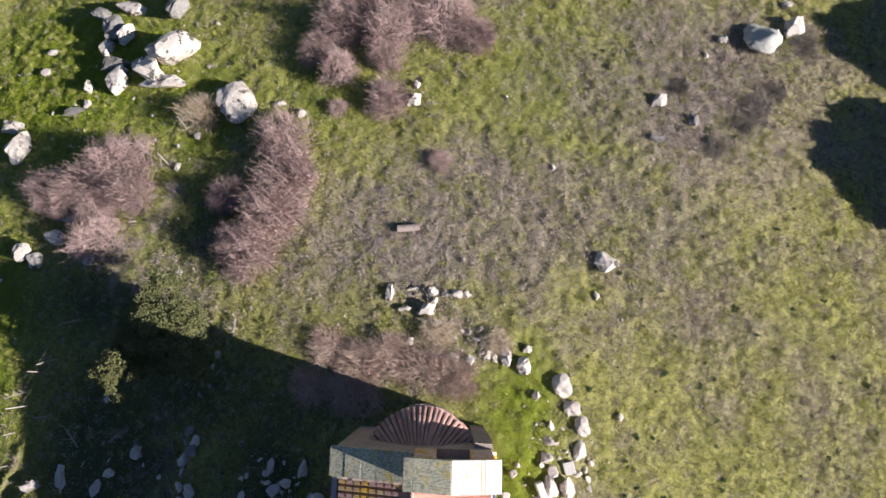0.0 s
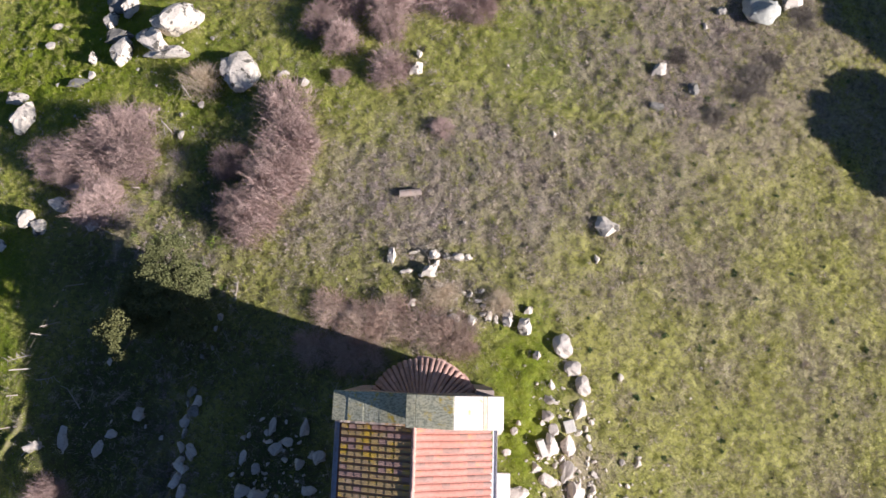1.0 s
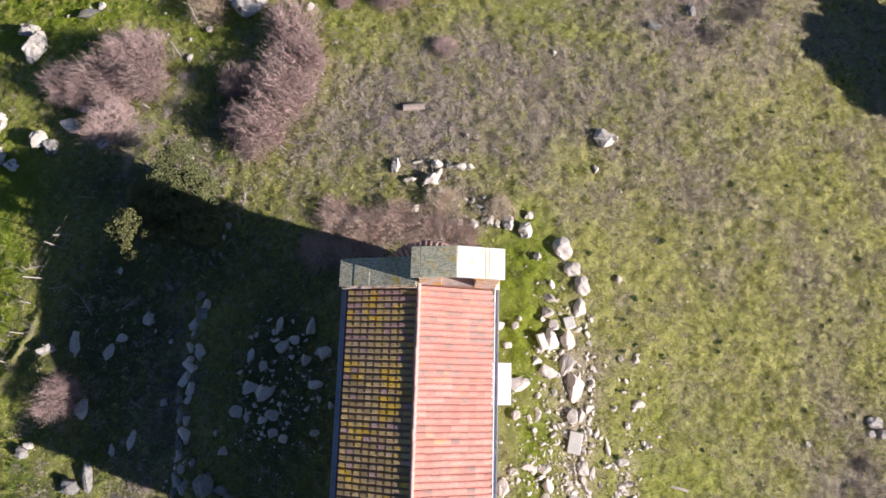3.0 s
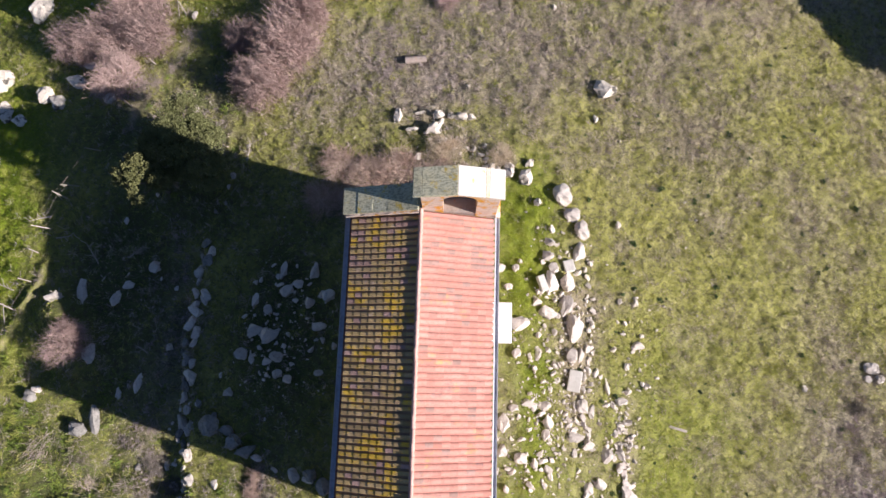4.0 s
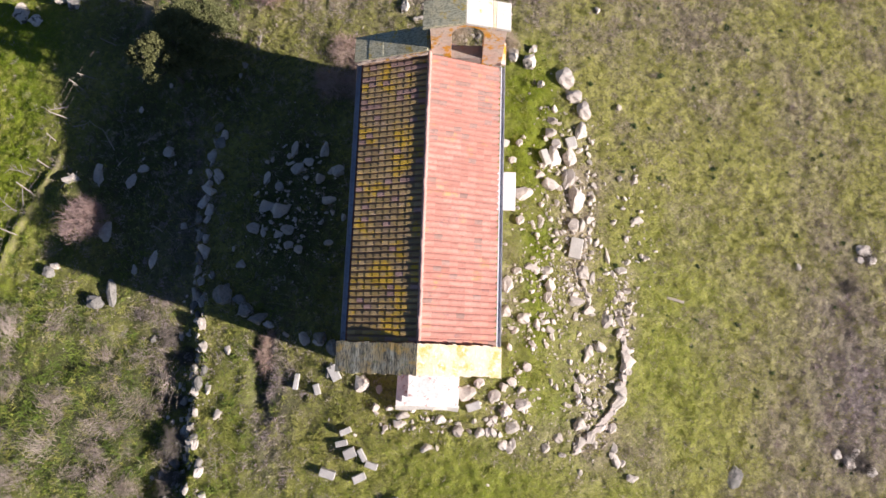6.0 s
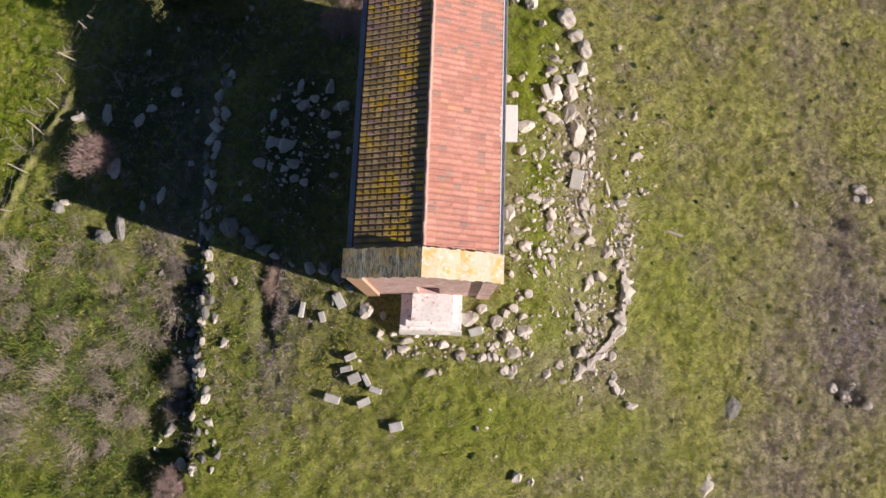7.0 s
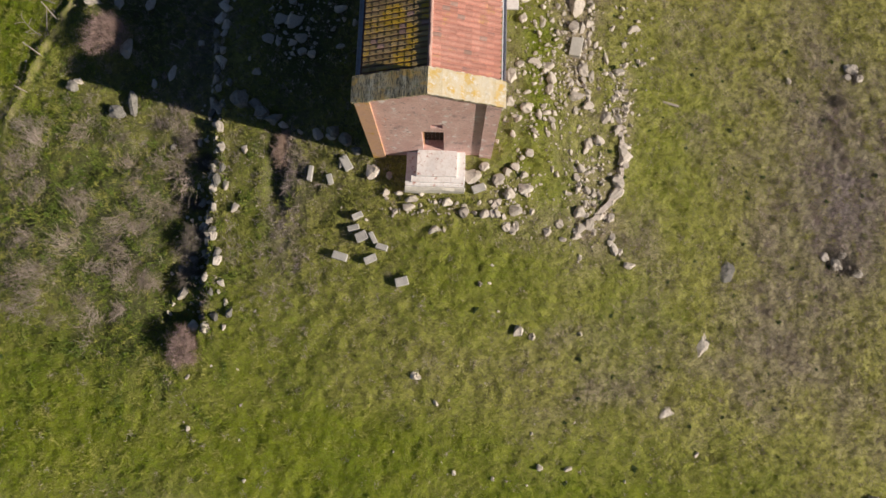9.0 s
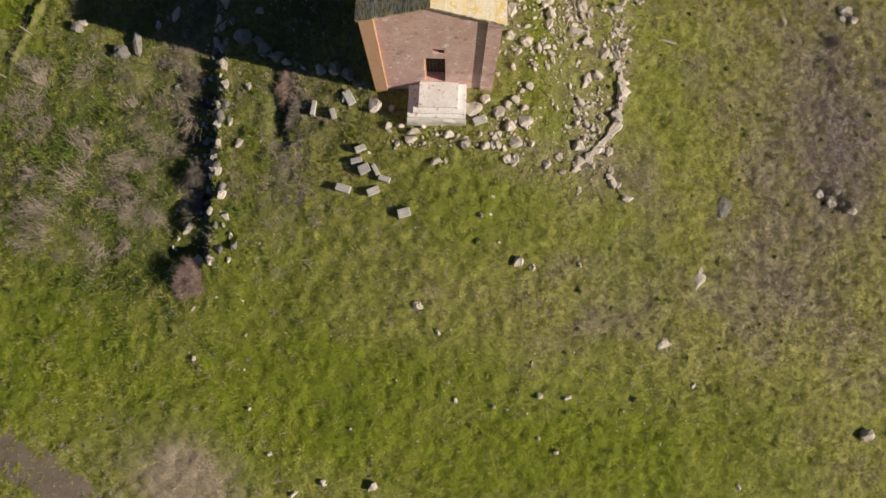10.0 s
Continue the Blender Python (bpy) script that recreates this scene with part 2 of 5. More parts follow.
def box(bm, x0, x1, y0, y1, z0, z1):
    v = [bm.verts.new((x, y, z)) for z in (z0, z1) for y in (y0, y1) for x in (x0, x1)]
    for q in ((0, 2, 3, 1), (4, 5, 7, 6), (0, 1, 5, 4), (2, 6, 7, 3), (0, 4, 6, 2), (1, 3, 7, 5)):
        bm.faces.new([v[k] for k in q])
    return v


def prism(bm, outline, y0, y1):
    """A plate between y0 and y1 whose outline lies in x and z."""
    a = [bm.verts.new((x, y0, z)) for x, z in outline]
    b = [bm.verts.new((x, y1, z)) for x, z in outline]
    n = len(a)
    bm.faces.new(a)
    bm.faces.new(b[::-1])
    for k in range(n):
        bm.faces.new((a[k], b[k], b[(k + 1) % n], a[(k + 1) % n]))


def bevel(bm, width=0.02, segments=1):
    bmesh.ops.bevel(bm, geom=[e for e in bm.edges], offset=width, segments=segments, affect="EDGES", profile=0.6)


def rough_up(bm, amount, scale, seed):
    shift = Vector((seed * 3.1, seed * 1.7, seed * 2.3))
    for v in bm.verts:
        v.co += noise.noise_vector(v.co * scale + shift) * amount


# ---- the lie of the land ----
def smooth_step(t):
    t = np.clip(t, 0, 1)
    return t * t * (3 - 2 * t)


def value_noise(x, y, seed=0):
    """Smooth random values between -1 and 1 on a lattice of one metre."""
    x, y = np.asarray(x, float), np.asarray(y, float)
    i, j = np.floor(x).astype(np.int64), np.floor(y).astype(np.int64)
    u, v = x - i, y - j
    u, v = u * u * (3 - 2 * u), v * v * (3 - 2 * v)

    def lattice(a, b):
        h = (a * 374761393 + b * 668265263 + seed * 974634777) & 0xFFFFFFFF
        h = ((h ^ (h >> 13)) * 1274126177) & 0xFFFFFFFF
        return ((h ^ (h >> 16)) & 0xFFFF) / 32767.5 - 1

    low = lattice(i, j) * (1 - u) + lattice(i + 1, j) * u
    high = lattice(i, j + 1) * (1 - u) + lattice(i + 1, j + 1) * u
    return low * (1 - v) + high * v


def terrace_x(y):
    """Where the retaining wall runs, by y."""
    return 0.3 * value_noise(np.asarray(y, float) / 0.7, 0 * np.asarray(y, float), 31) + np.interp(y, [-9, -4.7, -2, 1.4, 5, 10.3, 13.3, 15.7, 19, 23, 26],
                     [-9.9, -9.65, -9.5, -9.55, -10.15, -10.05, -9.4, -8.75, -10.6, -12.65, -12.6])


def land(x, y):
    """The ground's height, without its small bumps."""
    x, y = np.asarray(x, float), np.asarray(y, float)
    cx, cy = np.clip(x, -27, 25), np.clip(y, -20, 36)
    z = (-0.555 - 0.0143 * cx + 0.03547 * cy - 0.00445 * cx * cx + 0.00291 * cx * cy - 0.003477 * cy * cy)
    z = z + 1.862 * np.exp(-((cx - 2) / 7) ** 2 - ((cy - 4) / 10) ** 2)
    reach = smooth_step((y + 9.5) / 2.5) * smooth_step((16 - y) / 3)
    z = z + 0.7 * np.exp(-((x + 16.7) / 0.9) ** 2 - ((y - 7.4) / 0.8) ** 2) + 0.5 * np.exp(-((x + 15.9) / 0.8) ** 2 - ((y - 5.9) / 0.7) ** 2)
    ragged = 0.75 + 0.4 * value_noise(y / 0.9, x / 1.5, 33)
    z = z - (0.45 + 0.42 * smooth_step((2 - y) / 2)) * ragged * reach * smooth_step((terrace_x(y) - 0.1 - x) / 0.4) * smooth_step((x + 18.5) / 6)
    bank = np.interp(y, [1.8, 3.65, 5.6, 7.2, 8.9, 10.5], [-20.7, -20.05, -19.5, -18.75, -18.05, -17.6])
    z = z + 0.22 * np.exp(-((x - bank) / 0.16) ** 2) * smooth_step((y - 0.5) / 2) * smooth_step((11 - y) / 2) * (1 + 0.4 * value_noise(x / 0.6, y / 0.6, 35))
    edge = -6.45 + 0.25 * value_noise(y / 0.6, x * 0, 36)
    z = z - 0.42 * smooth_step((edge - x) / 0.2) * smooth_step((x + 7.7) / 0.9) * smooth_step((y + 2.6) / 1.2) * smooth_step((1.9 - y) / 0.9)
    return z


def bumps(x, y):
    x, y = np.asarray(x, float), np.asarray(y, float)
    return (0.07 * value_noise(x / 2.3, y / 2.3, 1) + 0.03 * value_noise(x / 0.9, y / 0.9, 2) + 0.06 * value_noise(x / 0.42, y / 0.42, 3)
            + 0.04 * value_noise(x / 0.24, y / 0.24, 4))


def height(x, y):
    return float(land(x, y) + bumps(x, y))


def field(x, y, spots):
    """A soft sum of round spots: rows of x, y, half width, half depth, weight."""
    total = np.zeros_like(x)
    wob = 0.8 * value_noise(x / 1.7, y / 1.7, 7) + 0.6 * value_noise(x / 0.6, y / 0.6, 8)
    for sx, sy, rx, ry, weight in spots:
        total = np.maximum(total, weight * np.exp(-(((x - sx) / rx) ** 2 + ((y - sy) / ry) ** 2) * (1 + 0.5 * wob) - 0.18 * np.abs(wob)))
    return np.clip(total, 0, 1)


LUSH = [(-17, -11.5, 8, 5, 1.2), (-12, -13, 6, 3, 1.0), (-21, 29, 7, 6, 1.4), (-22.5, 10, 3.4, 9, 1.9), (-15, -3, 5, 6, 0.4), (-19, 2.5, 3, 3, 0.7), (-8, -9, 6, 5, 0.8), (-7.6, -2, 1.2, 4, 0.7), (-12.5, 26, 3, 4, 1.0), (4, 12, 1.5, 2, 1.6), (4.5, 5.2, 1.1, 1.2, 1.4), (3.9, 2.5, 1.6, 5, 1.1), (5.5, -0.5, 2.5, 3, 0.8), (10, 1, 3.5, 6, 0.6), (4.0, 9.8, 1.2, 2.6, 1.5),
        (-5, -13.5, 9, 3.6, 1.5), (6, -15.5, 12, 3.4, 1.3), (2, -5, 5, 3, 0.8), (8.5, -6, 4, 4, 0.55), (9.5, 0, 3, 5, 0.4), (-6, 27, 4, 4, 0.5),
        (5, 28, 5, 5, 0.5)]
DRY = [(3, 21.5, 9, 4.5, 1.0), (-2, 19.5, 4.5, 3, 0.9), (11, 26, 7, 5, 1.1), (15, 20, 7, 6, 0.5), (17, 6, 6, 8, 0.25), (11.5, 4, 4, 8, 0.25), (-6.2, -4, 1.3, 6, 0.7), (12, -8, 8, 5, 0.6),
       (-3.5, 17, 4, 3, 0.65), (1, 14.5, 4, 1.5, 0.6), (-11, 20, 2.5, 4, 0.5), (5.8, 4, 1.6, 8, 0.55)]
HEATH = [(-11.3, 6, 1.1, 5, 0.8), (-11.5, 16.5, 2.5, 2.5, 0.7), (2, 21, 6, 3, 0.35), (-12, 5, 2, 3.5, 0.5), (9, 28, 4, 3, 0.5), (-1.5, 19, 4, 2.5, 0.5), (11, 21, 3, 3, 0.45), (19.7, -0.5, 3.2, 5.0, 1.0), (20.5, 5, 2, 2.5, 0.35), (-6.4, -1.5, 0.8, 3.2, 0.9), (13, 26, 4, 3.5, 0.55), (15, 29, 4, 3, 0.5), (4, 20, 5, 3, 0.3)]
BARE = [(-10.2, -16.8, 1.7, 1.7, 2.0), (15.4, 22.6, 2.6, 2.2, 0.55), (6.2, 7.5, 0.9, 3.2, 0.6), (7.4, -1.2, 1.0, 1.8, 0.6), (17.5, 25, 2, 2, 0.4),
        (6.2, 5.5, 1.0, 3.5, 0.65), (3.4, 3.2, 0.6, 2.4, 0.7), (6.8, -1.0, 0.9, 1.5, 0.65), (3.2, -1.2, 1.2, 0.8, 0.4), (8.45, 2.6, 0.5, 2.2, 0.7), (2.95, 3.4, 0.4, 2.6, 0.6), (7.6, -2.2, 0.8, 1.2, 0.6), (5.9, 0.2, 1.0, 1.4, 0.4)]
BARE += [(-18.0 - 0.3 * k, 9.0 - 0.8 * k, 0.1, 0.6, 0.5) for k in range(10)] + [(-12.35 - 0.5 * k, 21.8 - 0.88 * k, 0.3, 0.75, 0.8) for k in range(6)]


# Painted shade: darker ground and thinner grass inside the cast shadows.
SHADE_SPOTS = [(-6, 7, 3.2, 6.5, 1.2), (-14.2, 9, 3.6, 6, 1.2), (-11, 12.5, 6, 2.8, 1.0), (-4, 12.3, 3, 1.2, 0.9), (-16, 16.2, 4, 2.2, 1.0), (-10.2, 20.3, 1.3, 2.6, 0.9), (-14, 4.5, 3, 2, 0.8)]
SCRUB = [(-15, -3, 5, 5.5, 1.3), (-13.5, -7, 3.5, 3, 1.0), (-19, -3, 4, 5, 1.2), (-17, 1.5, 4, 2, 1.0), (-11.3, -9.6, 0.5, 1.3, 1.0), (-12, 18, 2, 3, 0.6)]


def dry_share(x, y):
    """How dry the meadow is: the large spots and smaller patches of its own."""
    mix = value_noise(x / 3.1, y / 3.1, 41) * 0.4 + value_noise(x / 1.2, y / 1.2, 42) * 0.38
    return np.clip(0.07 + 0.72 * field(x, y, DRY) + mix - 0.9 * field(x, y, LUSH) - 0.8 * field(x, y, SCRUB) - 0.9 * field(x, y, SHADE_SPOTS), 0, 1)


def stretched(low, high, step, far):
    core = np.arange(low, high + step / 2, step)
    out = [step * 1.35 ** k for k in range(1, 34)]
    left, right = low - np.cumsum(out), high + np.cumsum(out)
    return np.concatenate([left[left > -far][::-1], core, right[right < far]])


def build_ground():
    xs, ys = stretched(-26, 24, 0.1, 900), stretched(-20, 36, 0.1, 900)
    X, Y = np.meshgrid(xs, ys)
    near = np.exp(-(np.maximum(np.abs(X) - 28, 0) / 20) ** 2)
    Z = land(X, Y) + bumps(X, Y) * near
    verts = np.stack([X.ravel(), Y.ravel(), Z.ravel()], 1)
    nx, ny = len(xs), len(ys)
    a = (np.arange(ny - 1)[:, None] * nx + np.arange(nx - 1)[None]).ravel()
    faces = np.stack([a, a + 1, a + nx + 1, a + nx], 1)
    me = bpy.data.meshes.new("ground")
    me.from_pydata(verts.tolist(), [], faces.tolist())
    me.polygons.foreach_set("use_smooth", [True] * len(me.polygons))
    flat_x, flat_y = X.ravel(), Y.ravel()
    for name, spots in (("lush", LUSH), ("dry", DRY), ("heath", HEATH), ("bare", BARE), ("scrub_and_shade", SCRUB + SHADE_SPOTS)):
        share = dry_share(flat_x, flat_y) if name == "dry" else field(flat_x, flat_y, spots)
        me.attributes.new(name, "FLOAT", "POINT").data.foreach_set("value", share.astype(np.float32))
    me.materials.append(M_GROUND)
    tagged(new("ground", me), "uneven meadow of green and dry grass with bare earth", "ground", kind="structure")


build_ground()


def build_road():
    """A trodden track, its edges uneven."""
    rng = random.Random(4)
    bm = bmesh.new()
    rows = []
    for k in range(70):
        u = k / 69
        x = -40 + 32 * u
        y = float(np.interp(x, [-40, -26, -18.6, -16.3, -14, -11, -8], [-9.5, -13.2, -16, -17, -18.8, -22, -28]))
        dx, dy = 0.42, 0.9
        half = 1.0 + rng.uniform(-0.14, 0.14)
        row = []
        for w in (-1, -0.5, 0, 0.5, 1):
            px, py = x + dx * half * w, y + dy * half * w
            row.append(bm.verts.new((px, py, height(px, py) + 0.035 - 0.03 * abs(w) ** 3)))
        rows.append(row)
    for a, b in zip(rows, rows[1:]):
        for k in range(4):
            bm.faces.new((a[k], b[k], b[k + 1], a[k + 1]))
    tagged(new("road", finish("road", bm, M_ROAD, True)), "narrow brown track of trodden earth through grass", "road", kind="structure")


build_road()


# ---- the chapel ----
chapel = tagged(new("chapel"), "small plastered stone chapel with tiled gable roof and bellcote", "chapel")
SLOPE = 0.36
PITCH = math.degrees(math.atan(SLOPE))
COPE_TOP, ROOF_TOP = 7.2, 6.9
FLOOR = 1.5


def cope_z(x):
    return COPE_TOP - 0.12 - SLOPE * abs(x)


def build_walls():
    bm = bmesh.new()
    d0, d1, lintel = -0.34, 0.5, 3.5
    n0, n1, nz0, nz1 = 0.02, 0.46, 3.88, 4.22
    w = 2.46
    prism(bm, [(-w, 0), (d0, 0), (d0, cope_z(d0)), (-w, cope_z(w))], 0, 0.65)
    prism(bm, [(d1, 0), (w, 0), (w, cope_z(w)), (d1, cope_z(d1))], 0, 0.65)
    prism(bm, [(d0, 0), (d1, 0), (d1, FLOOR), (d0, FLOOR)], 0, 0.65)
    prism(bm, [(d0, lintel), (d1, lintel), (d1, nz0), (d0, nz0)], 0, 0.65)
    prism(bm, [(d0, nz0), (n0, nz0), (n0, nz1), (d0, nz1)], 0, 0.65)
    prism(bm, [(n1, nz0), (d1, nz0), (d1, nz1), (n1, nz1)], 0, 0.65)
    prism(bm, [(n0, nz0), (n1, nz0), (n1, nz1), (n0, nz1)], 0.3, 0.65)
    prism(bm, [(d0, nz1), (d1, nz1), (d1, cope_z(d1)), (0, cope_z(0)), (d0, cope_z(d0))], 0, 0.65)
    bmesh.ops.remove_doubles(bm, verts=bm.verts, dist=0.0005)
    facade = part("facade", bm, M_PLASTER, chapel, "patchy red-brown plastered gable front")
    for x0, x1 in ((-2.5, -1.98), (1.96, 2.48)):
        bm = bmesh.new()
        prism(bm, [(x0, 0.3), (x1, 0.3), (x1, cope_z(x1)), (x0, cope_z(x0))], -0.1, 0.02)
        part("pilaster", bm, M_OCHRE if x0 < 0 else M_PLASTER, facade, "shallow plastered corner pilaster")
    door = part("door", bmesh.new(), M_DOOR, facade, "dark weathered wooden door, closed")
    bm = bmesh.new()
    for k in range(5):
        x = d0 + 0.02 + k * 0.16
        box(bm, x, x + 0.15, 0.42, 0.47, FLOOR + 0.02, lintel)
    bevel(bm, 0.006)
    bm.to_mesh(door.data)
    bm.free()
    bm = bmesh.new()
    box(bm, d0 - 0.02, d0 + 0.05, 0.2, 0.46, FLOOR, lintel)
    part("door_jamb", bm, M_OCHRE, facade)
    for x0, x1 in ((-2.36, -1.9), (1.9, 2.36)):
        bm = bmesh.new()
        box(bm, x0, x1, 0.6, 10.6, 0, 5.93)
        part("side_wall", bm, M_STONEWALL, chapel, "long side wall of rubble masonry")
    bm = bmesh.new()
    prism(bm, [(-2.48, 0), (0.06, 0), (0.06, cope_z(0.06)), (0, cope_z(0)), (-2.48, cope_z(2.48))], 10.48, 11.2)
    prism(bm, [(0.06, 0), (2.48, 0), (2.48, 5.9), (0.06, 5.9)], 10.48, 11.2)
    bmesh.ops.remove_doubles(bm, verts=bm.verts, dist=0.0005)
    part("rear_wall", bm, M_STONEWALL, chapel, "rear gable wall of rubble masonry")
    bm = bmesh.new()
    box(bm, -1.9, 1.9, 0.6, 10.5, 0.6, FLOOR)
    part("floor_slab", bm, M_BLOCK, chapel)


build_walls()


def slab_mesh(name, material, length, width, thick, seed):
    bm = bmesh.new()
    box(bm, -length / 2, length / 2, -width / 2, width / 2, -thick, 0)
    bmesh.ops.subdivide_edges(bm, edges=[e for e in bm.edges if abs(e.verts[0].co.y - e.verts[1].co.y) > 0.1], cuts=2)
    rough_up(bm, 0.003, 9.0, seed)
    return finish(name, bm, material)


def build_front_coping():
    rng = random.Random(8)
    for side, material, label in ((-1, M_COPE_STREAK, "grey gable coping streaked with ochre lichen"), (1, M_COPE_YELLOW, "pale gable coping blotched with yellow lichen")):
        bm = bmesh.new()
        prism(bm, [(0, COPE_TOP - 0.12), (side * 2.58, COPE_TOP - 0.12 - SLOPE * 2.58), (side * 2.58, COPE_TOP - 0.06 - SLOPE * 2.58), (0, COPE_TOP - 0.06)], -0.1, 0.81)
        coping = part("coping", bm, material, chapel, label)
        wide = 0.1185
        meshes = [slab_mesh("coping_slab", material, wide * 1.066, 0.95, 0.06, 3 + k + side * 9) for k in range(4)]
        for k in range(22):
            x = side * (wide / 2 + k * wide)
            m = pose(x, 0.355 + rng.uniform(-0.03, 0.03), COPE_TOP - SLOPE * abs(x) + rng.uniform(-0.001, 0.001), rng.uniform(-0.1, 0.1), side * PITCH + rng.uniform(-0.15, 0.15), rng.uniform(-0.3, 0.3))
            piece("coping_slab", meshes[rng.randrange(4)], coping, m)


def build_rear_coping():
    rng = random.Random(9)
    bm = bmesh.new()
    prism(bm, [(0, COPE_TOP - 0.12), (-2.58, COPE_TOP - 0.12 - SLOPE * 2.58), (-2.58, COPE_TOP - 0.07 - SLOPE * 2.58), (0, COPE_TOP - 0.07)], 10.39, 11.23)
    coping = part("coping", bm, M_COPE_GREY, chapel, "grey-green lichened gable coping")
    meshes = [slab_mesh("coping_slab", M_COPE_GREY, 0.54, 0.9, 0.07, 30 + k) for k in range(3)]
    for k in range(5):
        x = -0.33 - k * 0.504
        piece("coping_slab", meshes[k % 3], coping, pose(x, 10.81, COPE_TOP - SLOPE * abs(x) + rng.uniform(-0.008, 0.008), 0, -PITCH, 0))
    bm = bmesh.new()
    prism(bm, [(-0.05, cope_z(0.05) - 0.05), (-2.5, cope_z(2.5) - 0.05), (-2.5, cope_z(2.5) + 0.07), (-0.05, cope_z(0.05) + 0.07)], 10.29, 10.38)
    bmesh.ops.subdivide_edges(bm, edges=[e for e in bm.edges if e.calc_length() > 1], cuts=14)
    rough_up(bm, 0.025, 6.0, 5)
    part("mortar_fillet", bm, M_PIER, chapel, "crumbling ochre mortar fillet under the coping")
    bm = bmesh.new()
    prism(bm, [(2.44, cope_z(2.44)), (2.6, cope_z(2.6)), (2.6, cope_z(2.6) + 0.1), (2.44, cope_z(2.44) + 0.12)], 10.39, 11.2)
    part("kneeler", bm, M_PIER, chapel)


def build_bellcote():
    bell = part("bellcote", bmesh.new(), M_PIER, chapel, "masonry bellcote with round arch and orange lichen")
    bm = bmesh.new()
    x0, x1, a0, a1 = 0.06, 2.44, 0.72, 1.77
    base, sill, spring = 5.9, 6.56, 7.99
    mid, r = (a0 + a1) / 2, (a1 - a0) / 2

    def top(x):
        return 8.66 - 0.25 * abs(x - 1.16)

    y0, y1 = 10.44, 11.2
    prism(bm, [(x0, base), (a0, base), (a0, top(a0)), (x0, top(x0))], y0, y1)
    prism(bm, [(a1, base), (x1, base), (x1, top(x1)), (a1, top(a1))], y0, y1)
    n = 10
    for k in range(n):
        u0, u1 = math.pi * (1 - k / n), math.pi * (1 - (k + 1) / n)
        p0, p1 = mid + r * math.cos(u0), mid + r * math.cos(u1)
        prism(bm, [(p0, spring + r * math.sin(u0)), (p1, spring + r * math.sin(u1)), (p1, top(p1)), (p0, top(p0))], y0, y1)
    bmesh.ops.remove_doubles(bm, verts=bm.verts, dist=0.0005)
    bmesh.ops.recalc_face_normals(bm, faces=bm.faces)
    bm.to_mesh(bell.data)
    bm.free()
    bm = bmesh.new()
    prism(bm, [(a0 - 0.02, base), (a1 + 0.02, base), (a1 + 0.02, sill), (a0 - 0.02, sill)], y0 + 0.01, y1 - 0.3)
    part("sill", bm, M_STONEWALL, bell, "rough mortared sill of the bell opening")
    z_ridge, z_eave = 8.8, 8.46
    for e0, e1, material, label in ((-0.17, 0.1, M_COPE_GREY, ""), (0.106, 1.157, M_COPE_GREY, "grey lichened cap slab"), (1.163, 1.98, M_CAP, "white limewashed cap slab"), (1.984, 2.09, M_COPE_YELLOW, "strip of yellow lichen along the joint"), (2.094, 2.56, M_CAP, "white cap slab edged with yellow lichen")):
        bm = bmesh.new()

        def z(x):
            return z_ridge - (z_ridge - z_eave) * abs(x - 1.16) / (1.33 if x < 1.16 else 1.4)

        prism(bm, [(e0, z(e0) - 0.13), (e1, z(e1) - 0.13), (e1, z(e1)), (e0, z(e0))], 10.41, 11.32)
        bevel(bm, 0.012)
        part("cap_slab", bm, material, bell, label)


build_front_coping()
build_rear_coping()
build_bellcote()


def tile_mesh(name, material, length, r0, r1, thick=0.016, arch=0.9):
    """A tapering half-round tile that runs down along x, its wide end low."""
    bm = bmesh.new()
    n = 6
    rows = []
    for x, r, lift in ((0, r0, 0.0), (length, r1, 0.022)):
        rows.append([bm.verts.new((x, r * math.cos(math.pi * k / n), lift + arch * r * math.sin(math.pi * k / n))) for k in range(n + 1)])
    inner = [bm.verts.new((length, (r1 - thick) * math.cos(math.pi * k / n), 0.022 + arch * (r1 - thick) * math.sin(math.pi * k / n) - 0.004)) for k in range(n + 1)]
    deep = [bm.verts.new((length - 0.12, v.co.y, v.co.z)) for v in inner]
    for a, b in ((rows[0], rows[1]), (rows[1], inner), (inner, deep)):
        for k in range(n):
            bm.faces.new((a[k], b[k], b[k + 1], a[k + 1]))
    me = finish(name, bm, material)
    for p in me.polygons:
        p.use_smooth = False
    return me


def flat_tile_mesh(name, material, length, r, high, step):
    """A worn tile with a flattened crown that runs down along x."""
    bm = bmesh.new()
    shape = ((-1, 0), (-0.97, 0.8), (-0.8, 0.98), (0, 1.02), (0.8, 0.98), (0.97, 0.8), (1, 0))
    rows = [[bm.verts.new((x, r * u, lift + high * v)) for u, v in shape] for x, lift in ((0, 0.0), (length, step))]
    rows.append([bm.verts.new((length, r * u, -0.03)) for u, v in shape])
    for a, b in zip(rows, rows[1:]):
        for k in range(6):
            bm.faces.new((a[k], b[k], b[k + 1], a[k + 1]))
    return finish(name, bm, material)


def joined(name, mesh, poses, material, parent, label=""):
    """Many copies of a mesh in one object."""
    base = np.empty(len(mesh.vertices) * 3, np.float32)
    mesh.vertices.foreach_get("co", base)
    base = np.c_[base.reshape(-1, 3), np.ones(len(mesh.vertices))]
    polys = [list(p.vertices) for p in mesh.polygons]
    verts, faces = [], []
    for m in poses:
        shift = len(verts)
        verts.extend((base @ np.array(m).T)[:, :3].tolist())
        faces.extend([[v + shift for v in p] for p in polys])
    me = bpy.data.meshes.new(name)
    me.from_pydata(verts, [], faces)
    me.materials.append(material)
    ob = new(name, me)
    ob.parent = parent
    return tagged(ob, label, kind="stuff")


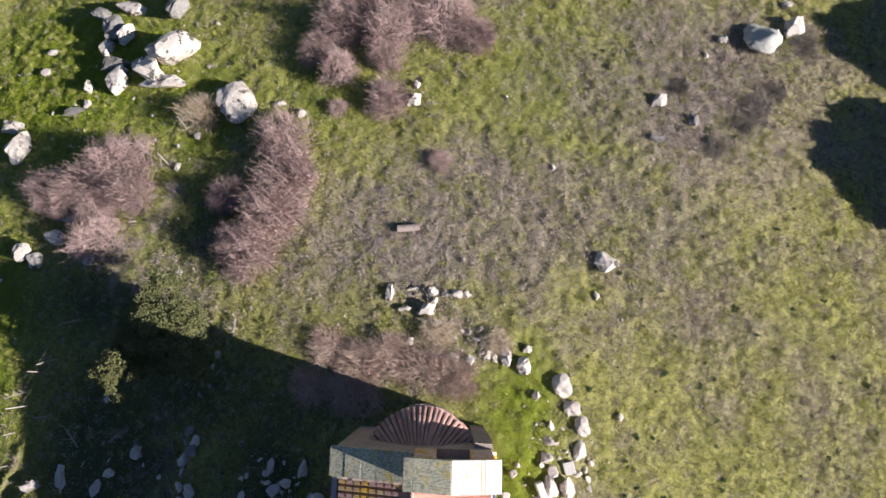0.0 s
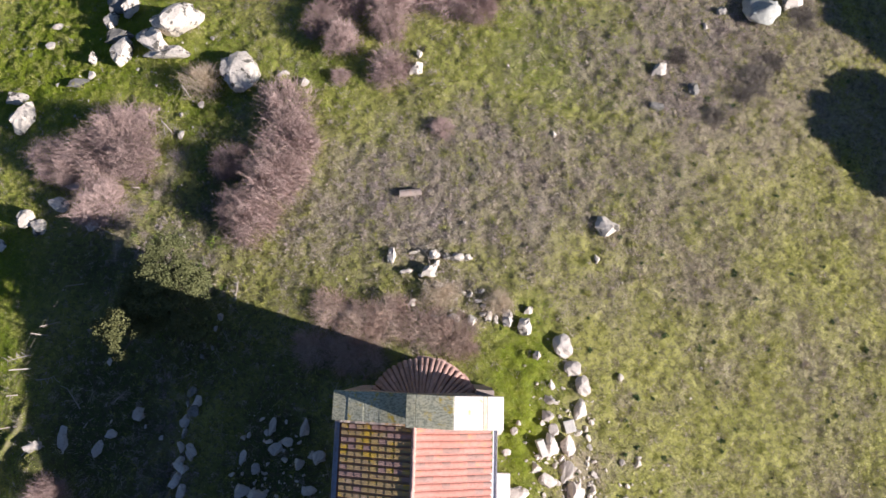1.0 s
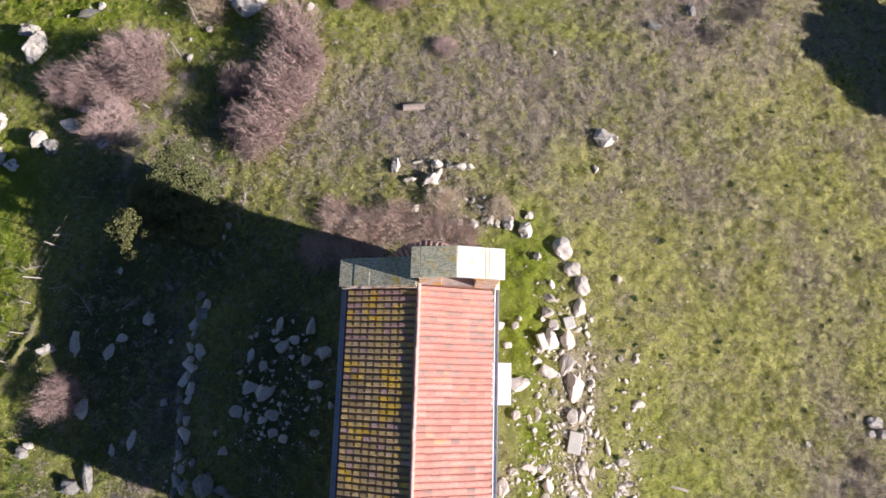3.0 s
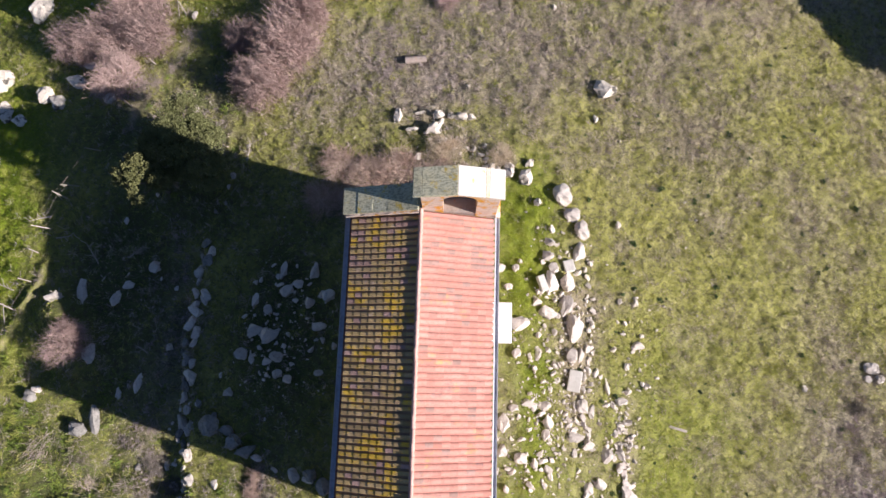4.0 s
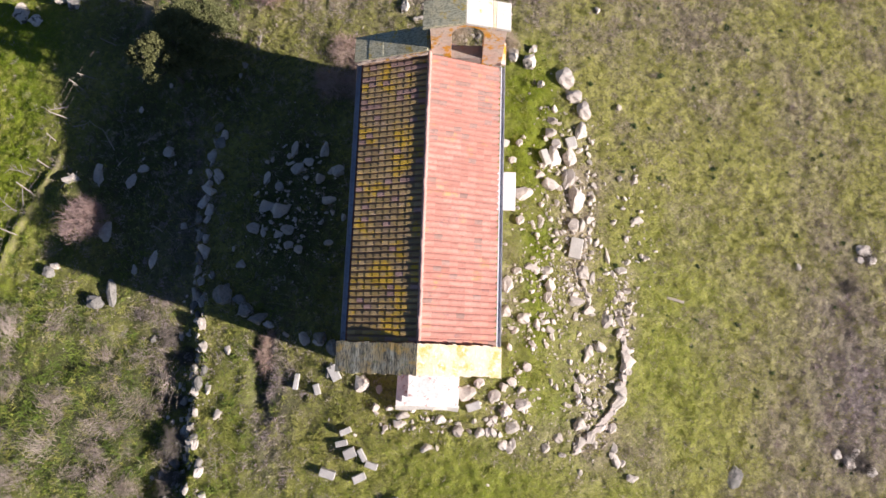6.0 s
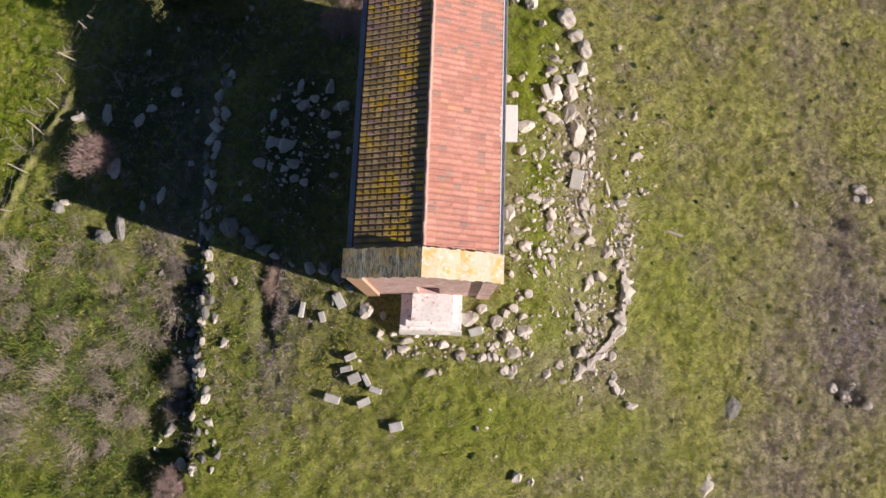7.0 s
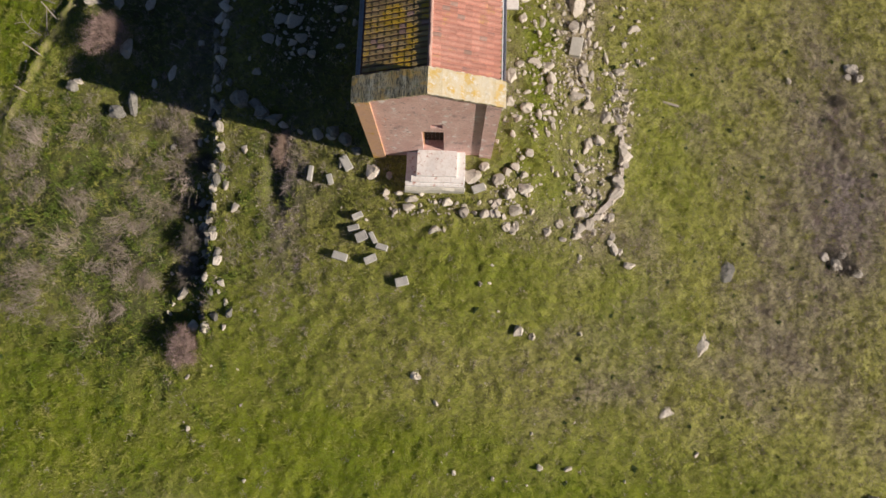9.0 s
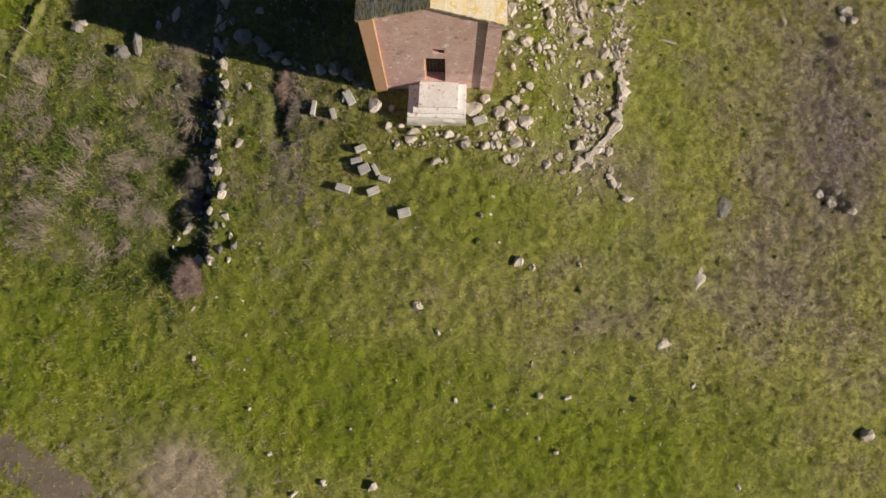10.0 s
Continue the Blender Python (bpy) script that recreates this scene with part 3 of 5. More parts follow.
ROWS, COURSES = 46, 9
Y0, PITCH_Y = 0.93, 0.2055


def build_roof():
    rng = random.Random(5)
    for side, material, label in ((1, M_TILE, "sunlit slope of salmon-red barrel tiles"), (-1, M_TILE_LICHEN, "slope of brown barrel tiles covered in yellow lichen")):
        RUN = 0.258 if side > 0 else 0.25
        gutter_x, gutter_r = (2.53, 0.075) if side > 0 else (-2.47, 0.1)
        bm = bmesh.new()
        prism(bm, [(0, ROOF_TOP - 0.1), (side * 2.4, ROOF_TOP - 0.1 - SLOPE * 2.4), (side * 2.4, ROOF_TOP - 0.16 - SLOPE * 2.4), (0, ROOF_TOP - 0.16)], 0.63, 10.5)
        slope = part("roof_slope", bm, M_UNDER, chapel, label)
        bm = bmesh.new()
        for j in range(ROWS + 1):
            yc = Y0 + (j - 0.5) * PITCH_Y
            for c in range(COURSES):
                xa, xb = 0.05 + c * RUN, 0.05 + (c + 1) * RUN + 0.02
                rows = []
                for x, dz in ((xa, 0.0), (xb, 0.018)):
                    rows.append([bm.verts.new((side * x, yc + w * 0.09, ROOF_TOP - (0.05 if side > 0 else 0.07) - SLOPE * x + dz + 0.05 * w * w)) for w in (-1, -0.4, 0.4, 1)])
                for k in range(3):
                    bm.faces.new((rows[0][k], rows[1][k], rows[1][k + 1], rows[0][k + 1]))
        tagged(part("channel_tiles", bm, M_CHANNEL_RED if side > 0 else M_CHANNEL, slope), kind="stuff")
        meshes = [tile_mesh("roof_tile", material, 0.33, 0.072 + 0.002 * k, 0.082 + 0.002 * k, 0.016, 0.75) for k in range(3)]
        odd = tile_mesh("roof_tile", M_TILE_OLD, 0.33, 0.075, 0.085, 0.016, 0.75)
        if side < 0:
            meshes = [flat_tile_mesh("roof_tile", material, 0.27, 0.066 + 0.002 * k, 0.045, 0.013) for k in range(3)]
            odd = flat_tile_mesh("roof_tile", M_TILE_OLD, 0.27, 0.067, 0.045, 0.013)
        rest, faded = [], []
        count = 0
        for j in range(ROWS):
            for c in range(COURSES):
                x = 0.04 + c * RUN
                m = pose(side * x, Y0 + j * PITCH_Y + rng.uniform(-0.006, 0.006), ROOF_TOP - 0.045 - SLOPE * x + rng.uniform(-0.002, 0.002),
                         0, 0, 0 if side > 0 else 180) @ pose(0, 0, 0, rng.uniform(-1, 1), PITCH + rng.uniform(-0.25, 0.25), rng.uniform(-1, 1))
                if j < 33 and count < 297:
                    worn = rng.random() < 0.07
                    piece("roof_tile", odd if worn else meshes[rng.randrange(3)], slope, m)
                    count += 1
                else:
                    (faded if rng.random() < (0.1 if j < 38 else 0.3) else rest).append(m)
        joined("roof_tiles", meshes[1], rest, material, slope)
        joined("faded_roof_tiles", odd, faded, M_TILE_OLD, slope)
        bm = bmesh.new()
        n = 6
        ends = []
        for y in (0.7, 10.45):
            ring = []
            for r in (gutter_r, gutter_r - 0.012):
                for k in range(n + 1):
                    a = math.pi + math.pi * k / n
                    ring.append(bm.verts.new((gutter_x + r * math.cos(a), y, (6.0 if side > 0 else 5.86) + r * math.sin(a))))
            ends.append(ring)
        for k in range(n):
            bm.faces.new((ends[0][k], ends[1][k], ends[1][k + 1], ends[0][k + 1]))
            bm.faces.new((ends[0][k + n + 1], ends[0][k + n + 2], ends[1][k + n + 2], ends[1][k + n + 1]))
        for e in ends:
            for k in range(n):
                bm.faces.new((e[k], e[k + 1], e[k + n + 2], e[k + n + 1]))
        for a, b in ((0, n + 1), (n, 2 * n + 1)):
            bm.faces.new((ends[0][a], ends[0][b], ends[1][b], ends[1][a]))
        part("gutter", bm, M_ZINC, chapel, "half-round zinc gutter along the eaves")
    bm = bmesh.new()
    prism(bm, [(-0.07, ROOF_TOP - 0.08), (0.09, ROOF_TOP - 0.08), (0.07, ROOF_TOP + 0.03), (-0.05, ROOF_TOP + 0.03)], 0.8, 10.45)
    ridge = part("ridge_bed", bm, M_MORTAR, chapel, "pale mortar bed of the ridge")
    cap = tile_mesh("ridge_tile", M_MORTAR, 0.44, 0.045, 0.055)
    for k in range(24):
        piece("ridge_tile", cap, ridge, pose(0.02 + rng.uniform(-0.008, 0.008), 0.82 + k * 0.4, ROOF_TOP + 0.025, 0, 0, 90 + rng.uniform(-1.5, 1.5)))


build_roof()


def mortar_mesh():
    """A lump of pale mortar about a hand wide, packed under the lowest tiles."""
    bm = bmesh.new()
    box(bm, -0.06, 0.06, -0.14, 0.14, -0.06, 0.05)
    bmesh.ops.subdivide_edges(bm, edges=bm.edges[:], cuts=1, use_grid_fill=True)
    rough_up(bm, 0.04, 7.0, 4)
    return finish("eaves_mortar", bm, M_MORTAR)


def build_apse():
    cx, cy, r = 0.14, 10.36, 1.93
    bm = bmesh.new()
    n = 28
    low, high = [], []
    for k in range(n + 1):
        a = radians(20 + 140 * k / n)
        for ring, z in ((low, 0.0), (high, 4.0)):
            ring.append(bm.verts.new((cx + (r - 0.12) * math.cos(a), cy + (r - 0.12) * math.sin(a), z)))
    for k in range(n):
        bm.faces.new((low[k], low[k + 1], high[k + 1], high[k]))
    apse = part("apse", bm, M_STONEWALL, chapel, "curved apse wall of rubble masonry", True)
    bm = bmesh.new()
    tip = bm.verts.new((cx, cy + 0.5, 5.62))
    ring = [bm.verts.new((cx + r * math.cos(radians(18 + 144 * k / n)), cy + r * math.sin(radians(18 + 144 * k / n)), 4.03)) for k in range(n + 1)]
    for k in range(n):
        bm.faces.new((tip, ring[k], ring[k + 1]))
    part("apse_deck", bm, M_UNDER, apse)
    rng = random.Random(12)
    mesh = tile_mesh("apse_tile", M_TILE_OLD, 0.46, 0.07, 0.09)
    for k in range(24):
        a = 22 + 136 * k / 23 + rng.uniform(-0.8, 0.8)
        for c in range(5):
            d = 0.66 + c * 0.24
            z = 5.66 - 1.17 * (d - 0.6)
            s = 0.5 + 0.13 * c
            m = pose(cx + d * math.cos(radians(a)), cy + d * math.sin(radians(a)), z, 0, 0, a) @ pose(0, 0, 0, 0, 48 + rng.uniform(-1, 1), 0) @ Matrix.Diagonal((1, s, s, 1))
            piece("apse_tile", mesh, apse, m)
    rim = mortar_mesh()
    for k in range(11):
        a = 20 + 7.5 * k + rng.uniform(-2, 2)
        m = pose(cx + 1.97 * math.cos(radians(a)), cy + 1.97 * math.sin(radians(a)), 4.05 + rng.uniform(-0.03, 0.03), 0, 12, a) @ Matrix.Diagonal((rng.uniform(0.8, 1.4), rng.uniform(0.8, 1.3), 1, 1))
        piece("eaves_mortar", rim, apse, m)
    bm = bmesh.new()
    box(bm, 1.95, 2.52, 11.1, 11.36, 0, 5.6)
    bmesh.ops.subdivide_edges(bm, edges=bm.edges[:], cuts=3, use_grid_fill=True)
    rough_up(bm, 0.06, 2.0, 3)
    part("buttress", bm, M_STONEWALL, chapel, "stubby stone buttress beside the apse")


build_apse()


# ---- steps and landings ----
def build_steps():
    steps = tagged(new("entrance_steps"), "limewashed stone entrance steps before the chapel door", "steps")
    for x0, x1, y0, z0, z1, material in ((-1.05, 1.4, -1.45, 0.3, 1.16, M_STEP), (-0.82, 1.38, -1.32, 1.16, 1.3, M_STEP), (-0.58, 1.05, -1.1, 1.3, 1.48, M_STEP)):
        bm = bmesh.new()
        box(bm, x0, x1, y0, -0.01, z0, z1)
        bmesh.ops.subdivide_edges(bm, edges=bm.edges[:], cuts=3, use_grid_fill=True)
        rough_up(bm, 0.03, 2.5, z1 * 5)
        part("step", bm, material, steps)
    bm = bmesh.new()
    box(bm, -1.08, 1.42, -1.62, -1.4, 0.3, 1.0)
    bmesh.ops.subdivide_edges(bm, edges=bm.edges[:], cuts=4, use_grid_fill=True)
    rough_up(bm, 0.1, 2.2, 7)
    part("footing", bm, M_CUT, steps, "rough stone footing")
    landing = tagged(new("side_landing"), "white limewashed landing slab against the side wall", "landing")
    bm = bmesh.new()
    box(bm, 2.37, 3.5, 6.48, 8.1, 1.34, 1.46)
    bevel(bm, 0.015)
    part("slab", bm, M_WHITE, landing)
    bm = bmesh.new()
    box(bm, 2.37, 3.4, 6.58, 8.02, 0.3, 1.34)
    part("base", bm, M_STONEWALL, landing)


build_steps()


# ---- stones ----
def stone_mesh(name, seed, material, level=2, rugged=0.28, flat=0.75, deep=0.24):
    """A broken fieldstone one metre long and wide, flat metres high: a hull of random corners, its edges worn round."""
    rng = random.Random(seed)
    bm = bmesh.new()
    for _ in range(12):
        d = Vector((rng.gauss(0, 1), rng.gauss(0, 1), rng.gauss(0, 0.8))).normalized()
        bm.verts.new(d * rng.uniform(1 - deep, 1))
    bmesh.ops.convex_hull(bm, input=bm.verts[:])
    bmesh.ops.delete(bm, geom=[v for v in bm.verts if not v.link_faces], context="VERTS")
    bmesh.ops.subdivide_edges(bm, edges=bm.edges[:], cuts=max(1, level - 1), smooth=0.14, use_grid_fill=True)
    bmesh.ops.triangulate(bm, faces=bm.faces[:])
    shift = Vector((seed * 2.7, seed * 1.3, seed * 0.9))
    for v in bm.verts:
        v.co += noise.noise_vector(v.co * 1.3 + shift) * rugged * 0.45 + noise.noise_vector(v.co * 3.6 + shift) * rugged * 0.26
    low = [min(v.co[k] for v in bm.verts) for k in range(3)]
    high = [max(v.co[k] for v in bm.verts) for k in range(3)]
    for v in bm.verts:
        v.co = Vector([(v.co[k] - (low[k] + high[k]) / 2) / (high[k] - low[k]) * (1, 1, flat)[k] for k in range(3)])
    return finish(name, bm, material)


STONES = {key: [stone_mesh("stone", 10 * n + k, material, 3, 0.5, 0.75, 0.2) for k in range(7)] for n, (key, material) in
          enumerate((("rock", M_ROCK), ("white", M_WHITE_ROCK), ("dark", M_DARK_ROCK)))}
STONES["ledge"] = [stone_mesh("stone", 110 + k, M_ROCK, 3, 0.75, 0.8, 0.18) for k in range(7)]
STONES["outcrop"] = [stone_mesh("stone", 90 + k, M_WHITE_ROCK, 4, 0.42, 0.8, 0.16) for k in range(7)]
rng_stone = random.Random(21)


def stone(x, y, sx, sy, kind, label, group="", sink=0.22, lift=0.82, turn=None, name="stone", parent=None):
    mesh = STONES[kind][rng_stone.randrange(7)]
    h = lift * min(sx, sy) * rng_stone.uniform(0.85, 1.15) + 0.04
    ob = new(name, mesh)
    spin = rng_stone.uniform(-14, 14) if turn is None else turn
    ob.matrix_basis = pose(x, y, height(x, y) + h * (0.5 - sink), rng_stone.uniform(-8, 8), rng_stone.uniform(-8, 8), spin) @ Matrix.Diagonal((sx * 1.08, sy * 1.08, h / 0.75, 1))
    if parent is not None:
        ob.parent = parent
    else:
        tagged(ob, label, "stone", group)
    return ob


EAST_A = [(3.5, 14.2, 0.36, 0.52), (5.8, 13.0, 0.62, 0.83), (6.2, 12.1, 0.56, 0.51), (6.6, 11.4, 0.46, 0.71), (6.5, 10.5, 0.45, 0.75),
          (5.3, 11.4, 0.25, 0.3), (5.2, 10.8, 0.35, 0.3), (5.1, 10.2, 0.39, 0.34), (5.3, 9.7, 0.34, 0.39), (5.2, 9.1, 0.48, 0.77), (5.9, 9.1, 0.53, 0.68),
          (3.1, 9.6, 0.33, 0.38), (3.7, 9.6, 0.24, 0.26), (3.4, 8.8, 0.28, 0.23), (4.6, 8.2, 0.33, 0.33), (5.0, 7.8, 0.66, 0.47), (3.9, 7.3, 0.6, 0.46),
          (5.8, 8.1, 0.48, 0.72), (6.2, 7.2, 0.57, 0.95)]
EAST_B = [(5.3, 7.0, 0.19, 0.28), (3.7, 6.1, 0.32, 0.36), (4.6, 6.1, 0.23, 0.51), (6.0, 6.1, 0.42, 0.56), (6.4, 6.1, 0.24, 0.57), (5.0, 6.3, 0.19, 0.19),
          (8.9, 6.6, 0.55, 0.35), (8.4, 5.7, 0.2, 0.29), (6.7, 6.4, 0.29, 0.33), (8.2, 8.4, 0.2, 0.25), (8.9, 8.4, 0.25, 0.35), (8.4, 7.5, 0.2, 0.2),
          (5.4, 5.1, 0.18, 0.28), (4.2, 4.2, 0.54, 0.27), (3.6, 4.0, 0.36, 0.27), (4.9, 4.1, 0.41, 0.37), (6.4, 4.1, 0.42, 0.51), (6.8, 3.9, 0.24, 0.52),
          (7.5, 4.9, 0.19, 0.67), (8.1, 4.3, 0.48, 0.29), (3.2, 3.4, 0.45, 0.58), (5.0, 3.5, 0.41, 0.5)]
EAST_C = [(4.9, 3.0, 0.32, 0.41), (6.1, 2.9, 0.74, 0.37), (6.7, 2.6, 0.47, 0.42), (3.9, 2.1, 0.45, 0.41), (3.2, 2.4, 0.36, 0.49), (7.5, 2.2, 0.43, 0.57),
          (5.0, 1.7, 0.37, 0.32), (6.3, 1.6, 0.19, 0.23), (6.1, 2.3, 0.19, 0.33), (6.7, 0.9, 0.33, 0.47), (7.2, 1.1, 0.48, 0.43), (6.6, 0.6, 0.24, 0.33),
          (4.1, 0.2, 0.32, 0.32), (3.5, -0.4, 0.37, 0.32), (3.9, -0.7, 0.32, 0.28), (3.8, 0.0, 0.23, 0.23), (2.8, -1.0, 0.46, 0.5), (4.0, -1.3, 0.56, 0.42),
          (3.3, -1.5, 0.42, 0.51), (6.4, -0.2, 0.38, 0.38), (6.2, -0.6, 0.24, 0.38), (2.8, -1.9, 0.32, 0.32)]
EAST_D = [(2.8, -2.4, 0.33, 0.33), (3.6, -2.2, 0.51, 0.47), (3.6, -2.9, 0.28, 0.47), (3.2, -2.9, 0.33, 0.38), (5.0, -3.0, 0.29, 0.34), (5.5, -2.6, 0.34, 0.38),
          (6.4, -2.0, 0.48, 0.53), (6.7, -1.1, 0.34, 0.34), (7.8, -2.2, 0.3, 0.4), (7.8, -3.2, 0.2, 0.4), (8.2, -0.4, 0.25, 0.39), (8.0, -3.5, 0.35, 0.59),
          (7.9, -3.0, 0.25, 0.35), (8.3, -3.6, 0.2, 0.3)]
FRONT = [(-0.9, -2.2, 0.46, 0.28), (0.7, -1.95, 0.41, 0.37), (1.4, -2.4, 0.37, 0.41), (2.3, -2.4, 0.41, 0.37), (2.6, -2.4, 0.28, 0.32), (3.5, -3.0, 0.28, 0.42),
         (2.7, -2.0, 0.32, 0.28), (3.2, -0.6, 0.32, 0.32), (0.2, -3.1, 0.51, 0.32), (0.6, -3.1, 0.16, 0.23), (1.75, -0.9, 0.64, 0.55), (-0.8, -1.85, 0.5, 0.3),
         (-1.5, -2.4, 0.23, 0.23), (-1.9, -1.6, 0.28, 0.33), (-2.5, -0.7, 0.52, 0.61), (-1.8, -0.9, 0.23, 0.33), (2.2, -0.5, 0.4, 0.35)]
ARC = [(-1.6, 16.8, 0.35, 0.71), (-0.6, 17.0, 0.4, 0.15), (0.3, 16.9, 0.4, 0.35), (0.9, 16.8, 0.35, 0.25), (1.3, 16.8, 0.5, 0.3), (1.8, 16.8, 0.3, 0.25),
       (0.4, 16.5, 0.2, 0.25), (0.1, 16.1, 0.54, 0.45), (-0.3, 15.9, 0.15, 0.15), (-0.9, 16.1, 0.55, 0.2), (0.5, 15.5, 0.39, 0.29), (0.4, 14.0, 0.34, 0.38),
       (1.2, 14.1, 0.48, 0.29), (2.0, 14.0, 0.34, 0.38), (2.7, 14.2, 0.24, 0.43), (3.0, 14.1, 0.19, 0.34), (3.5, 14.0, 0.38, 0.43), (4.2, 13.8, 0.48, 0.63),
       (4.4, 14.5, 0.29, 0.29), (-0.6, 14.7, 0.24, 0.29), (4.7, 12.6, 0.29, 0.33)]
NORTH = [(8.0, 18.4, 1.0, 0.85), (11.0, 26.6, 0.59, 0.59), (14.5, 30.2, 0.45, 0.45), (13.6, 29.3, 0.19, 0.38), (18.3, 32.6, 0.49, 0.42), (-0.8, 27.3, 0.28, 0.45),
         (-0.9, 26.4, 0.56, 0.56), (3.6, 26.6, 0.17, 0.22), (7.5, 16.9, 0.25, 0.4), (1.6, 18.4, 0.15, 0.2), (8.3, 11.8, 0.2, 0.3), (18.3, 31.1, 0.96, 0.89)]
OUTCROP = [(-13.95, 29.85, 2.7, 1.45, 20, 0.95), (-15.3, 28.85, 2.2, 1.2, -25, 1.0), (-14.3, 27.93, 2.6, 0.7, 3, 0.8), (-17.06, 28.3, 0.95, 1.65, -12, 0.9), (-18.41, 30.62, 0.7, 1.2, -8, 1.0),
           (-17.3, 31.3, 0.9, 1.2, -25, 0.9), (-17.5, 33.3, 1.8, 0.8, -15, 0.8), (-9.92, 26.38, 1.95, 2.2, 15, 0.45), (-22.22, 24.54, 1.3, 1.8, -15, 0.6), (-23.2, 25.9, 1.2, 0.7, 0, 0.6),
           (-18.89, 28.04, 0.5, 0.7, 10, 0.8), (-20.1, 18.6, 0.8, 0.9, 0, 0.6), (-19.3, 18.2, 0.7, 0.8, 30, 0.6), (-22.4, 17.8, 0.9, 1.1, 10, 0.6), (-21.4, 17.3, 0.9, 0.6, -10, 0.6),
           (-18.5, 19.4, 1.0, 0.7, -20, 0.6), (-23.2, 19.8, 1.1, 1.3, 5, 0.6)]
LICHENED = [(-17.55, 29.34, 1.4, 0.9, 10, 0.8), (-18.1, 31.8, 1.3, 1.4, 20, 0.7), (-19.57, 33.2, 1.2, 0.8, 0, 0.6), (-14.5, 32.9, 1.1, 1.4, -35, 0.8), (-19.4, 26.6, 1.3, 0.5, 12, 0.5)]
SCATTER = [(-22.2, 30.9, 0.71, 0.4), (-22.3, 29.5, 0.54, 0.47), (-11.8, 24.7, 0.3, 0.37), (-12.6, 23.0, 0.24, 0.42), (-6.5, 25.8, 0.4, 0.46), (-7.7, 26.4, 0.59, 0.35),
           (-16.3, 18.2, 0.62, 0.49), (-11.6, 17.5, 0.34, 0.51), (-18.7, 27.0, 0.35, 0.42), (-18.1, 20.4, 0.65, 0.39)]
HEAP = [(-6.0, 8.5, 0.59, 0.44), (-6.8, 7.7, 0.35, 0.4), (-7.3, 6.8, 0.65, 0.5), (-6.6, 6.6, 0.74, 0.6), (-7.8, 5.8, 0.56, 0.46), (-6.2, 5.7, 0.54, 0.4),
        (-7.3, 5.6, 0.25, 0.45), (-6.6, 5.5, 0.4, 0.3), (-4.9, 8.0, 0.39, 0.43), (-4.1, 8.3, 0.52, 0.48), (-4.8, 9.4, 0.34, 0.68), (-6.2, 9.4, 0.3, 0.69),
        (-5.5, 8.8, 0.39, 0.34), (-4.4, 7.0, 0.57, 0.33), (-7.4, 8.1, 0.3, 0.55), (-8.2, 4.2, 0.36, 0.36), (-5.6, 4.8, 0.34, 0.34), (-6.1, 5.0, 0.4, 0.35),
        (-4.3, 5.1, 0.38, 0.24)]
WEST = [(-15.8, 8.4, 0.43, 1.08), (-14.1, 8.1, 0.41, 0.69), (-13.6, 8.7, 0.53, 0.4), (-12.5, 9.6, 0.48, 0.52), (-16.9, 8.1, 0.78, 0.48), (-14.9, 5.6, 0.58, 0.84),
        (-12.5, 4.4, 0.32, 0.8), (-13.4, 3.9, 0.24, 0.53), (-17.1, 4.0, 0.44, 0.3), (-11.4, 8.6, 0.19, 0.27), (-14.3, 11.8, 0.21, 0.33), (-11.3, 6.0, 0.29, 0.29)]
SOUTHWEST = [(-8.9, 2.8, 0.77, 0.77), (-7.8, 2.2, 0.6, 0.6), (-7.2, 1.8, 0.74, 0.45), (-4.4, 1.1, 0.52, 0.47), (-3.8, 0.7, 0.52, 0.61), (-3.9, -0.2, 0.38, 0.6),
             (-14.2, 2.8, 0.4, 1.13), (-14.9, 2.4, 0.68, 0.57), (-17.3, 3.7, 0.48, 0.48)]
SOUTH = [(8.7, -4.2, 0.5, 0.3), (3.9, -7.2, 0.38, 0.43), (4.5, -7.4, 0.29, 0.34), (2.2, -5.3, 0.19, 0.23), (-0.4, -9.2, 0.43, 0.33), (6.6, -7.2, 0.2, 0.2),
         (21.0, -14.4, 0.6, 0.53), (-9.6, -7.5, 0.42, 0.42), (5.0, -12.9, 0.25, 0.25), (5.8, -15.3, 0.21, 0.21), (5.0, -14.7, 0.15, 0.2), (3.0, -13.4, 0.15, 0.2),
         (-4.2, -16.8, 0.31, 0.26), (-2.1, -16.9, 0.36, 0.31), (-7.5, -13.8, 0.15, 0.15)]
FLAT = [(13.4, -4.2, 0.6, 0.93), (12.25, -7.5, 0.5, 1.05), (10.6, -10.4, 0.7, 0.55)]
HEATHSTONES = [(18.9, -3.5, 0.5, 0.6), (18.3, -3.2, 0.35, 0.4), (19.9, -3.9, 0.45, 0.4), (19.2, -3.1, 0.35, 0.3), (19.5, -3.6, 0.3, 0.3), (19.95, 5.95, 0.65, 0.5), (20.3, 5.5, 0.4, 0.4), (19.7, 5.5, 0.3, 0.3)]

